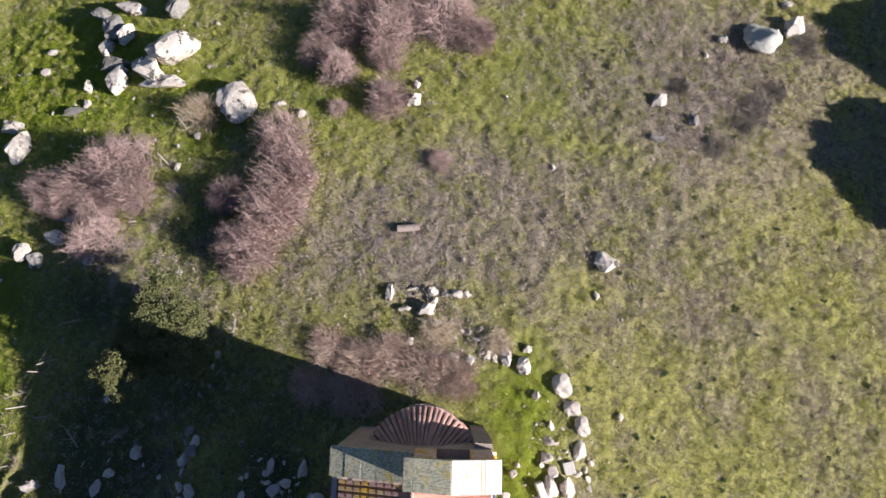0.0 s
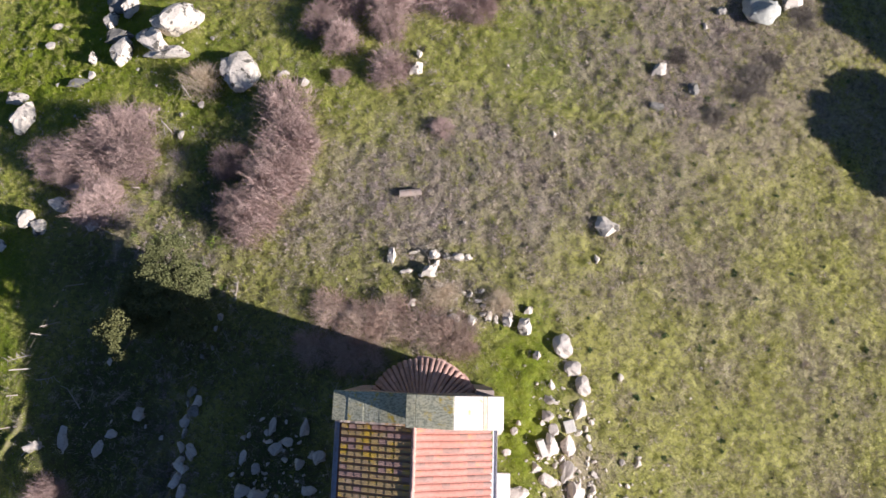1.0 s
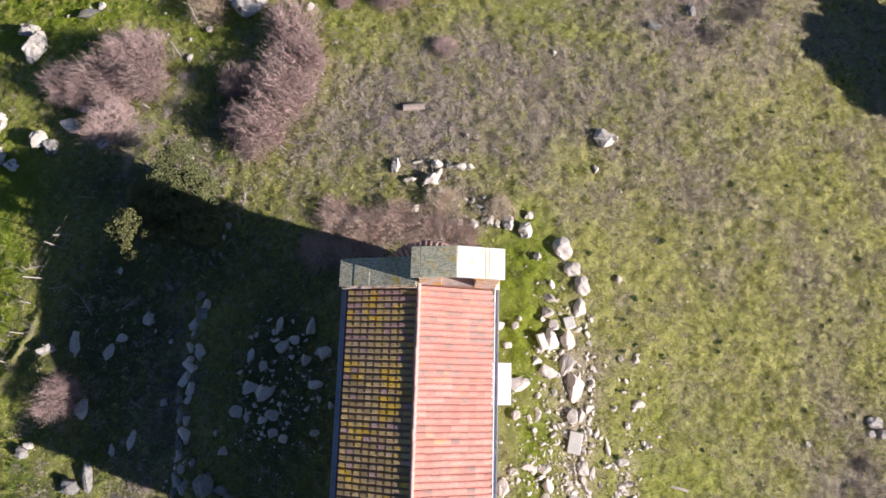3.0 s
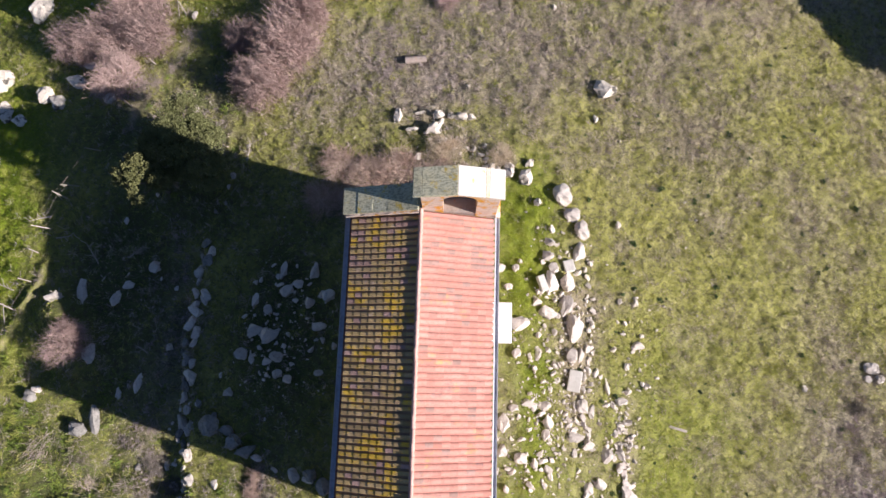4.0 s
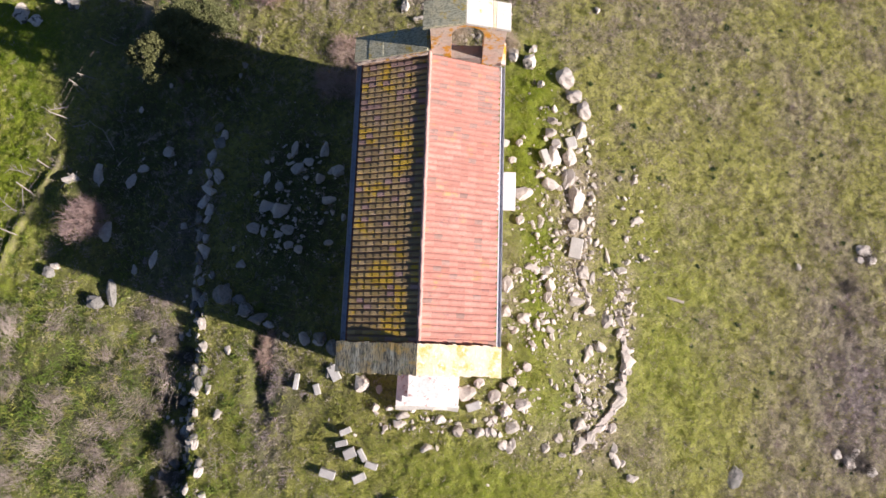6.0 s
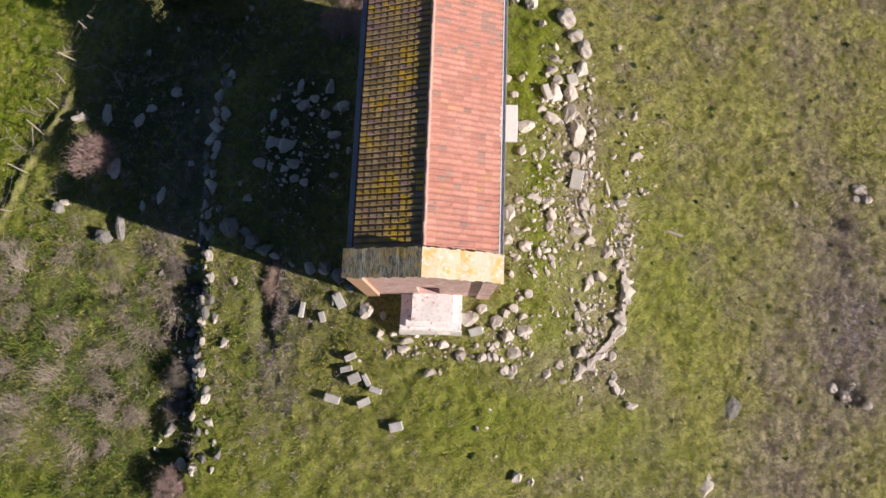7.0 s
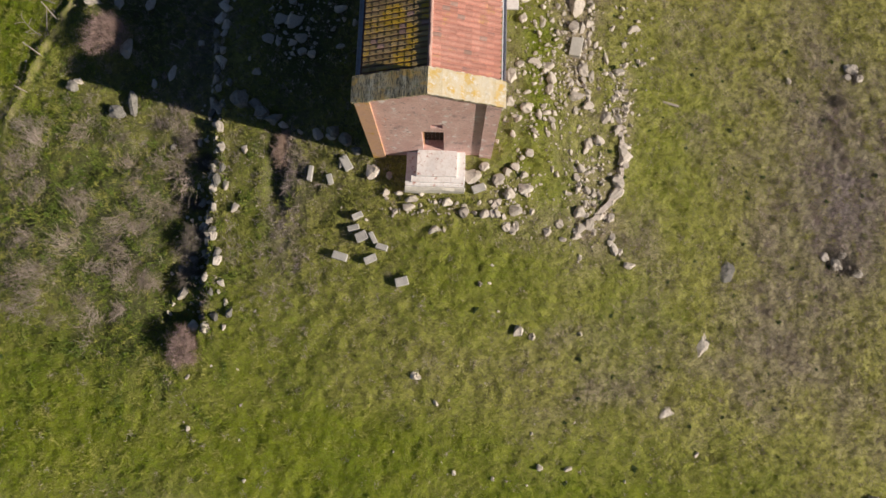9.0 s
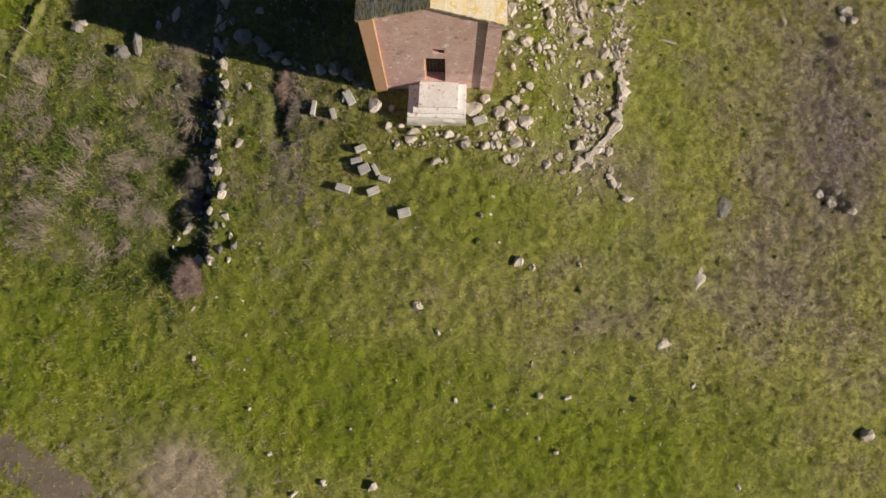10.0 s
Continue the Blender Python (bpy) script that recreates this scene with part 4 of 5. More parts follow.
for rows, kind, label, group in (
        (EAST_A, "rock", "pale weathered stone among rubble beside the chapel", "rubble stones beside the chapel"),
        (EAST_B, "rock", "pale weathered stone among rubble beside the chapel", "rubble stones beside the chapel"),
        (EAST_C, "rock", "pale weathered stone among rubble beside the chapel", "rubble stones beside the chapel"),
        (EAST_D, "rock", "pale weathered stone among rubble beside the chapel", "rubble stones beside the chapel"),
        (FRONT, "rock", "grey fieldstone in the grass before the steps", "fieldstones before the steps"),
        (ARC, "white", "pale stone in a curved row behind the apse", "stones in a row behind the apse"),
        (NORTH, "white", "pale stone lying alone in the dry meadow", "stones in the meadow"),
        (SCATTER, "rock", "small grey stone near bare shrubs", "stones near the shrubs"),
        (HEAP, "rock", "grey stone in a loose heap beside the chapel wall", "loose heap beside the chapel wall"),
        (WEST, "ledge", "pale lichened boulder below the terrace wall", "boulders below the terrace"),
        (SOUTHWEST, "dark", "grey stone at the terrace corner", "stones at the terrace corner"),
        (SOUTH, "white", "small pale stone lying in green grass", "stones in the green grass"),
        (HEATHSTONES, "rock", "grey stone standing in purple-brown heath", "stones in the heath")):
    tall = {"rock": 0.6, "ledge": 0.5}.get(kind, 0.85)
    grown = 1.18 if rows in (ARC, EAST_A) else 1.06
    for x, y, sx, sy in rows:
        stone(x, y, sx * grown, sy * grown, kind, label, group, lift=tall)
for x, y, sx, sy, turn, tall in OUTCROP:
    stone(x, y, sx, sy, "outcrop", "large white boulder with dark stains on green grass", "white boulders on the slope", 0.15, tall, turn)
for x, y, sx, sy, turn, tall in LICHENED:
    stone(x, y, sx, sy, "dark", "brown lichened boulder among white boulders", "lichened boulders on the slope", 0.15, tall, turn)
for (x, y, sx, sy), kind, turn in zip(FLAT, ("dark", "white", "rock"), (-25, -20, 10)):
    stone(x, y, sx, sy, kind, "flat slab of stone sunk in the grass", "flat slabs in the grass", 0.4, 0.3, turn)
stone(10.7, 24.6, 0.68, 0.4, "dark", "dark stone half sunk in dry heath")
stone(12.6, 25.6, 0.47, 0.6, "dark", "dark grey stone standing in dry heath")


def big_boulder(x, y, s, seed, turn):
    """A speckled boulder that narrows to a blunt top."""
    mesh = stone_mesh("boulder", seed, M_BOULDER, 6, 0.4, 0.75, 0.12)
    mesh.polygons.foreach_set("use_smooth", [True] * len(mesh.polygons))
    for v in mesh.vertices:
        pinch = 1.12 - 0.75 * max(0.0, v.co.z + 0.1)
        v.co.x, v.co.y = v.co.x * pinch, v.co.y * pinch + 0.25 * max(0.0, v.co.z)
    ob = new("boulder", mesh)
    ob.matrix_basis = pose(x, y, height(x, y) + 0.24 * s, 0, 0, turn) @ Matrix.Diagonal((s, 0.92 * s, s, 1))
    tagged(ob, "large rounded granite boulder standing in dry grass", "boulder")


big_boulder(16.45, 30.2, 1.8, 73, -20)


def cut_block(x, y, sx, sy, turn, material, label, group, h=0.26):
    bm = bmesh.new()
    box(bm, -sx / 2, sx / 2, -sy / 2, sy / 2, 0, h)
    bevel(bm, 0.02)
    rough_up(bm, 0.02, 5.0, x + y)
    ob = new("cut_stone_block", finish("cut_stone_block", bm, material))
    ob.matrix_basis = pose(x, y, height(x, y) - 0.04, rng_stone.uniform(-5, 5), rng_stone.uniform(-5, 5), turn)
    tagged(ob, label, "stone block", group)


for x, y, sx, sy, turn in [(4.8, 9.0, 0.29, 0.67, 20), (6.0, 9.8, 0.44, 0.49, 15), (6.1, 5.1, 0.51, 0.85, -10)]:
    cut_block(x, y, sx, sy, turn, M_CUT, "squared white limestone block lying on the rubble", "squared blocks on the rubble", 0.3)
for x, y, sx, sy, turn in [(-5.3, -0.7, 0.2, 0.66, -8), (-4.4, -1.0, 0.24, 0.43, 18), (-3.7, -0.3, 0.36, 0.65, 30), (-3.1, -2.6, 0.47, 0.24, 25), (-3.25, -3.1, 0.5, 0.24, 15),
                           (-2.9, -3.45, 0.5, 0.4, 25), (-2.4, -3.5, 0.2, 0.52, 30), (-2.0, -3.9, 0.5, 0.26, -15), (-3.8, -4.3, 0.64, 0.34, -15), (-2.5, -4.4, 0.54, 0.3, 25),
                           (-1.1, -5.3, 0.54, 0.38, 15), (2.0, -1.4, 0.55, 0.3, 20)]:
    cut_block(x, y, sx, sy, turn, M_BLOCK, "squared grey stone block dropped on the grass", "squared blocks before the chapel")


# ---- low walls ----
def wall_along(name, label, points, gap, size, kinds, spread, lift, layers=1):
    thing = tagged(new(name), label, "stone wall")
    rng = random.Random(len(points) * 7 + int(gap * 100))
    for (xa, ya), (xb, yb) in zip(points, points[1:]):
        d = math.hypot(xb - xa, yb - ya)
        n = max(1, int(d / gap))
        ang = math.degrees(math.atan2(yb - ya, xb - xa))
        for k in range(n):
            for layer in range(layers):
                u = (k + rng.uniform(0.2, 0.8)) / n
                off = rng.gauss(0, spread * (0.5 + 0.45 * layers))
                x = xa + (xb - xa) * u - math.sin(radians(ang)) * off
                y = ya + (yb - ya) * u + math.cos(radians(ang)) * off
                s = size * rng.choice((0.55, 0.75, 1.0, 1.0, 1.35)) * rng.uniform(0.85, 1.15)
                stone(x, y, s * 1.25, s * rng.uniform(0.7, 0.95), rng.choice(kinds), "", lift=lift, turn=ang + rng.uniform(-40, 40), parent=thing)
    return thing


wall_along("terrace_wall", "tumbled drystone terrace wall of grey stones", [(-9.9, 11.2), (-10.05, 10.4), (-9.95, 7.7), (-10.15, 5.5), (-10.1, 2.6),
           (-9.75, 1.3)], 0.42, 0.36, ("rock", "rock", "dark"), 0.17, 0.8, 2)
wall_along("terrace_wall", "collapsed drystone terrace wall in deep shade", [(-9.85, 1.2), (-9.75, -2.0), (-9.95, -4.7), (-9.95, -7.6)], 0.45, 0.34, ("rock", "rock", "dark"), 0.42, 0.7, 3)
wall_along("terrace_wall", "row of grey stones along the terrace corner in shade", [(-9.6, 4.0), (-9.0, 3.35), (-8.1, 2.4), (-7.0, 1.85), (-5.6, 1.3), (-4.0, 0.6), (-3.0, 0.1)], 0.6, 0.4, ("rock", "rock", "dark"), 0.16, 0.6)
wall_along("low_stone_wall", "low curved wall of pale stones round the rubble", [(8.04, 3.4), (8.0, 2.4), (8.2, 1.6), (8.32, 0.7), (8.22, -0.4), (7.9, -1.3), (7.0, -2.4), (6.0, -3.2), (5.4, -3.5)],
           0.36, 0.4, ("rock",), 0.08, 0.7)
wall_along("stone_edging", "broken edging of small stones along the rubble", [(6.73, 9.8), (6.82, 8.5), (6.84, 6.5), (6.73, 5.6), (6.36, 4.6), (6.58, 3.5), (6.83, 2.8)],
           0.3, 0.24, ("rock",), 0.06, 0.6)


def build_rubble():
    """Small stones too many to count, in drifts."""
    rng = random.Random(31)
    poses = [[], [], []]
    for x0, y0, rx, ry, n in ((5.6, 7.0, 1.4, 4.0, 330), (4.6, 2.2, 1.7, 2.8, 240), (7.0, -1.0, 0.9, 2.0, 240), (3.4, -1.6, 1.7, 1.2, 120), (5.6, 3.6, 1.3, 1.4, 160), (-6.0, 6.5, 1.8, 2.6, 160),
                              (8.3, 3.0, 0.6, 1.5, 130), (-10.2, -2.5, 0.6, 5.0, 170), (-0.5, -2.1, 1.6, 0.5, 70), (1.5, 14.8, 2.0, 1.2, 50), (8.5, 6.0, 1.2, 2.5, 50), (-15, 27, 4, 4, 60),
                              (0, 0, 18, 18, 160), (4, -12, 12, 6, 35)):
        for _ in range(n):
            x, y = rng.gauss(x0, rx * 0.6), rng.gauss(y0, ry * 0.6)
            if -2.6 < x < 2.6 and -0.1 < y < 12.2 or -1.1 < x < 1.5 and -1.6 < y < 0.1:
                continue
            s = rng.uniform(0.045, 0.11) * rng.choice((0.6, 0.8, 1, 1.3, 2.2))
            poses[rng.randrange(3)].append(pose(x, y, height(x, y) + s * 0.2, rng.uniform(-40, 40), rng.uniform(-40, 40), rng.uniform(0, 360)) @ Matrix.Diagonal((s * rng.uniform(1, 1.9), s, s * 0.9, 1)))
    for k in range(3):
        mesh = stone_mesh("rubble", 5 + k, M_ROCK, 2, 0.6, 0.9, 0.18)
        ob = joined("rubble", mesh, poses[k], M_RUBBLE, None, "small pale broken stones strewn in the grass")
        ob["category"] = "rubble"


M_RUBBLE = mk("rubble_stone", (0.57, 0.51, 0.44), (0.68, 0.61, 0.53), (0.4, 0.34, 0.27), 2.5, 14, 0.95, 0.4, 30)
build_rubble()


wall_along("terrace_wall", "few tumbled stones of the terrace wall", [(-8.72, 15.8), (-9.1, 14.3), (-9.6, 13.0), (-9.8, 11.6)], 0.6, 0.3, ("rock", "dark"), 0.2, 0.6)


def build_wall_cap():
    """A pale, broken mortar capping that runs along the curved wall."""
    line = [(8.14, 1.9), (8.2, 1.6), (8.3, 1.0), (8.32, 0.4), (8.25, -0.3), (8.08, -0.9), (7.8, -1.5), (7.35, -2.0), (6.8, -2.55), (6.2, -3.05)]
    rng = random.Random(61)
    thing = tagged(new("wall_capping"), "pale broken mortar capping along a low curved wall", "wall")
    for (xa, ya), (xb, yb) in zip(line, line[1:]):
        d = math.hypot(xb - xa, yb - ya)
        ux, uy = (xb - xa) / d, (yb - ya) / d
        at = 0.0
        while at < d - 0.08:
            span = min(rng.uniform(0.14, 0.34), d - at)
            bm = bmesh.new()
            w, tall = rng.uniform(0.085, 0.115), rng.uniform(0.12, 0.15)
            box(bm, -span / 2, span / 2, -w, w, -0.15, tall)
            bmesh.ops.subdivide_edges(bm, edges=bm.edges[:], cuts=2, use_grid_fill=True)
            rough_up(bm, 0.022, 5.0, int(at * 100) + 7)
            x, y = xa + ux * (at + span / 2), ya + uy * (at + span / 2)
            block = part("capping_block", bm, M_CAPPING, thing)
            block.matrix_basis = pose(x, y, height(x, y), rng.uniform(-3, 3), rng.uniform(-3, 3), math.degrees(math.atan2(uy, ux)) + rng.uniform(-5, 5))
            at += span + rng.choice((-0.03, -0.03, -0.02, 0.05))


M_CAPPING = mk("pinkish_mortar", (0.64, 0.56, 0.49), (0.71, 0.63, 0.56), (0.5, 0.42, 0.36), 1.5, 9, 0.95, 0.6, 16)
build_wall_cap()


# ---- fence ----
def rod(bm, a, b, r0, r1, n=5):
    a, b = Vector(a), Vector(b)
    q = (b - a).to_track_quat("Z", "Y").to_matrix()
    rings = []
    for p, r in ((a, r0), (b, r1)):
        rings.append([bm.verts.new(p + q @ Vector((r * math.cos(2 * math.pi * k / n), r * math.sin(2 * math.pi * k / n), 0))) for k in range(n)])
    for k in range(n):
        bm.faces.new((rings[0][k], rings[0][(k + 1) % n], rings[1][(k + 1) % n], rings[1][k]))
    bm.faces.new(rings[0][::-1])
    bm.faces.new(rings[1])


def build_fence():
    rng = random.Random(17)
    fence = tagged(new("wire_fence"), "sagging wire fence on crooked bleached wooden posts", "fence")
    line = [(-12.5, 25.1), (-13.1, 23.1), (-14.35, 20.25), (-15.0, 17.7), (-16.2, 15.4), (-17.05, 13.6), (-17.5, 12.9), (-18.0, 11.4), (-18.5, 10.2), (-18.5, 8.8), (-18.95, 7.4),
            (-19.3, 5.4), (-19.9, 3.6), (-20.8, 1.3)]
    tops = []
    for x, y in line:
        bm = bmesh.new()
        z = height(x, y)
        lean = (rng.uniform(-0.35, 0.3), rng.uniform(-0.4, 0.4))
        top = (x + lean[0], y + lean[1], z + rng.uniform(0.95, 1.2))
        rod(bm, (x, y, z - 0.2), top, 0.032, 0.022, 7)
        for _ in range(rng.choice((0, 0, 1, 2))):
            rod(bm, (x - rng.uniform(0.3, 0.8), y + rng.uniform(-0.6, 0.6), z - 0.05), (top[0], top[1], top[2] - rng.uniform(0.1, 0.4)), 0.02, 0.013, 6)
        part("post", bm, M_WOOD, fence)
        tops.append((x, y, z, top))
    for a, b in zip(tops, tops[1:]):
        for u in (0.35, 0.65, 0.95):
            bm = bmesh.new()
            pa = Vector((a[0], a[1], a[2])).lerp(Vector(a[3]), u)
            pb = Vector((b[0], b[1], b[2])).lerp(Vector(b[3]), u)
            mid = (pa + pb) / 2 - Vector((0, 0, 0.06))
            rod(bm, pa, mid, 0.0035, 0.0035, 4)
            rod(bm, mid, pb, 0.0035, 0.0035, 4)
            part("wire", bm, M_WIRE, fence)


build_fence()


def build_plank():
    bm = bmesh.new()
    box(bm, -0.43, 0.43, -0.055, 0.055, 0, 0.04)
    bevel(bm, 0.008)
    ob = new("plank", finish("plank", bm, M_WOOD))
    ob.matrix_basis = pose(10.62, 3.24, height(10.62, 3.24) + 0.03, 0, 3, -14)
    tagged(ob, "bleached wooden plank lying in the grass", "plank")
    bm = bmesh.new()
    rod(bm, (-0.5, 0, 0.14), (0.5, 0.03, 0.17), 0.17, 0.15, 9)
    rough_up(bm, 0.02, 4, 2)
    ob = new("fallen_block", finish("fallen_block", bm, M_STONEWALL))
    ob.matrix_basis = pose(-0.9, 19.8, height(-0.9, 19.8) - 0.02, 0, 0, 4)
    tagged(ob, "brownish elongated stone lying in dry grass", "stone")


build_plank()


# ---- shrubs and trees ----
def ribbon_mesh(name, strands, material, sides=3):
    """Thin tapering twigs: each strand a list of points and a width; three-sided rods from arrays."""
    verts, faces = [], []
    for pts, w in strands:
        n = len(pts)
        base = len(verts)
        for k, p in enumerate(pts):
            r = w * (1 - 0.75 * k / (n - 1))
            for c in range(sides):
                a = 6.283 / sides * c + base * 0.37 + 0.5 * k
                verts.append((p[0] + r * math.cos(a), p[1] + r * math.sin(a), p[2] + 0.5 * r * math.cos(a + 1)))
        for k in range(n - 1):
            for c in range(sides if sides > 2 else 1):
                d = (c + 1) % sides
                faces.append((base + sides * k + c, base + sides * k + d, base + sides * (k + 1) + d, base + sides * (k + 1) + c))
    me = bpy.data.meshes.new(name)
    me.from_pydata(verts, [], faces)
    me.materials.append(material)
    return me


def grow(rng, start, way, length, steps, wander, lift):
    pts = [start]
    d = Vector(way).normalized()
    p = Vector(start)
    for _ in range(steps):
        d = (d + Vector((rng.gauss(0, wander), rng.gauss(0, wander), rng.gauss(lift, wander)))).normalized()
        p = p + d * (length / steps)
        pts.append(tuple(p))
    return pts


def shrub_meshes(seed, material, thick=0.011, twigs=2400, flat=0.8):
    """Unit shrub, radius about 1: stems from the base, then twigs all through its dome."""
    rng = random.Random(seed)
    stems, fine = [], []
    for _ in range(36):
        a, tilt = rng.uniform(0, 6.283), rng.uniform(0.05, 1.3)
        way = (math.cos(a) * math.sin(tilt), math.sin(a) * math.sin(tilt), math.cos(tilt) * flat)
        stems.append((grow(rng, (rng.gauss(0, 0.22), rng.gauss(0, 0.22), 0), way, rng.uniform(0.7, 1.05), 6, 0.14, 0.02), thick * 1.8))
    tufts = [(rng.uniform(0, 6.283), math.sqrt(rng.random()), rng.uniform(0.1, 0.24), rng.uniform(0.65, 1.25)) for _ in range(15)]
    for _ in range(twigs):
        a, u = rng.uniform(0, 6.283), math.sqrt(rng.random())
        high = 0.62
        if rng.random() < 0.78:
            ta, tu, wide, high = tufts[rng.randrange(15)]
            tx, ty = tu * math.cos(ta) + rng.gauss(0, wide), tu * math.sin(ta) + rng.gauss(0, wide)
            a, u = math.atan2(ty, tx), min(1.1, math.hypot(tx, ty))
        edge = 1 + 0.16 * math.sin(3 * a + seed) + 0.1 * math.sin(7 * a + 2 * seed)
        x, y = 0.86 * u * edge * math.cos(a), 0.86 * u * edge * math.sin(a)
        roof = flat * math.sqrt(max(0.05, 1 - 0.85 * u * u)) * (1 + 0.55 * noise.noise(Vector((3.4 * x, 3.4 * y, seed))) * 1.5)
        z = roof * high * rng.uniform(0.25, 0.92)
        way = (x * 0.9 + rng.gauss(0, 0.5), y * 0.9 + rng.gauss(0, 0.5), rng.gauss(0.35, 0.4))
        long = rng.uniform(0.15, 0.35) if rng.random() < 0.7 else rng.uniform(0.35, 0.7)
        fine.append((grow(rng, (x, y, z), way, long, 4, 0.5, 0.0), thick * rng.uniform(0.45, 1.1)))
    for _ in range(170):
        a, u = rng.uniform(0, 6.283), rng.uniform(0.35, 0.95)
        x, y = u * math.cos(a), u * math.sin(a)
        way = (x + rng.gauss(0, 0.35), y + rng.gauss(0, 0.35), rng.uniform(0.1, 0.9))
        stems.append((grow(rng, (x * 0.7, y * 0.7, flat * rng.uniform(0.25, 0.7)), way, rng.uniform(0.35, 0.75), 6, 0.22, -0.06), thick * rng.uniform(0.8, 1.3)))
    return ribbon_mesh("stem", stems, material), ribbon_mesh("brush", fine, material, 2)


SHRUBS = {"heather": [shrub_meshes(s, M_HEATHER, 0.012, 1300, 0.6) for s in (11, 12)], "pink": [shrub_meshes(s, M_TWIG, 0.009, 3400) for s in (1, 2, 3, 4)], "tan": [shrub_meshes(6, M_TAN, 0.0085, 2200)],
          "bramble": [shrub_meshes(s, M_BRAMBLE, 0.009, 2200, 0.6) for s in (7, 8)]}
rng_shrub = random.Random(40)


def shrub(x, y, rx, ry, kind, tall, label, group=""):
    thing = new("shrub")
    stems, twigs = SHRUBS[kind][rng_shrub.randrange(len(SHRUBS[kind]))]
    thing.matrix_basis = pose(x, y, height(x, y) - 0.03, 0, 0, 0)
    m = pose(0, 0, 0, 0, 0, rng_shrub.uniform(0, 360))
    s = Matrix.Diagonal((rx * 1.1, ry * 1.1, tall, 1))
    tagged(piece("stem", stems, thing, s @ m), kind="stuff")
    tagged(piece("brush", twigs, thing, s @ m), kind="stuff")
    tagged(thing, label, "shrub", group)


for x, y, rx, ry, tall in [(-15.4, 23.1, 1.45, 1.4, 2.0), (-17.2, 22.0, 1.5, 1.2, 1.8), (-19.3, 21.9, 1.25, 0.9, 1.3), (-14.6, 21.6, 1.1, 1.1, 1.7), (-18.2, 21.2, 0.9, 0.8, 1.2), (-16.2, 21.0, 1.1, 0.9, 1.4),
                           (-16.0, 19.1, 1.35, 0.95, 1.3), (-7.0, 24.2, 1.4, 1.35, 2.0), (-6.8, 22.1, 1.25, 1.45, 2.0), (-7.4, 20.2, 1.25, 1.5, 2.0), (-8.1, 18.5, 1.15, 1.2, 1.8), (-6.5, 20.8, 0.8, 0.9, 1.3),
                           (-9.7, 21.4, 0.9, 0.8, 1.3), (-9.0, 18.9, 0.8, 0.9, 1.2), (-4.8, 31.0, 1.4, 1.4, 1.7), (-6.0, 29.5, 0.9, 0.85, 1.2), (-4.7, 28.1, 0.95, 0.9, 1.3), (-2.4, 30.3, 1.3, 1.4, 1.7),
                           (-2.3, 28.9, 0.9, 0.8, 1.3), (0.5, 30.8, 1.35, 1.3, 1.5), (2.0, 29.9, 0.9, 1.0, 1.3), (-0.9, 31.5, 1.2, 1.1, 1.5), (-3.8, 32.3, 1.2, 1.1, 1.5), (-2.2, 26.5, 1.05, 1.1, 1.2),
                           (-4.7, 26.0, 0.45, 0.45, 0.6), (0.5, 23.1, 0.55, 0.5, 0.5)]:
    shrub(x, y, rx, ry, "pink", tall, "leafless shrub of dense pinkish-grey twigs", "leafless pinkish shrubs")
for x, y, r in [(15.9, 26.4, 0.9), (15.1, 25.5, 0.6), (18.7, 30.1, 0.9), (13.6, 24.2, 0.6), (16.9, 27.4, 0.6), (12.1, 27.4, 0.5), (19.0, -3.3, 0.6), (19.6, -3.7, 0.4), (20.1, 5.7, 0.5), (19.1, 4.2, 0.4)]:
    shrub(x, y, r, r * 0.8, "heather", 0.5, "low dark heather bush in the dry meadow", "low dark heather bushes")
for x, y, r in [(-2.4, 12.2, 0.9), (-3.9, 14.2, 1.1), (-2.6, 13.7, 1.0), (-1.4, 13.9, 1.2), (0.1, 13.45, 1.1), (1.05, 13.25, 1.05), (1.55, 12.8, 0.7), (-4.6, 12.6, 1.0), (-3.2, 12.4, 0.9)]:
    shrub(x, y, r, r * 0.85, "bramble", 0.75, "tangled brown bramble thicket against the apse", "brambles behind the apse")
shrub(-11.85, 25.7, 1.1, 1.05, "tan", 1.2, "leafless shrub of straw-coloured twigs")
shrub(0.55, 14.9, 0.85, 0.7, "tan", 0.6, "small grey dry shrub among stones")
shrub(3.0, 14.7, 0.65, 0.55, "tan", 0.55, "small grey dry shrub among stones")
shrub(-10.5, -8.4, 0.6, 0.85, "pink", 1.0, "leafless pinkish shrub at the end of the wall")
shrub(-15.7, 6.0, 0.9, 0.9, "pink", 1.2, "leafless pinkish shrub beside a lichened boulder")
for x, y in ((-10.7, 0.3), (-10.9, -1.6), (-10.6, -3.5), (-10.8, -5.2), (-11.3, 1.2)):
    shrub(x, y, 0.5, 0.6, "heather", 0.4, "thin dark bramble in the ditch below the wall", "brambles in the ditch")
shrub(-6.5, 0.4, 0.55, 0.8, "bramble", 0.6, "low dark bramble on the terrace edge")


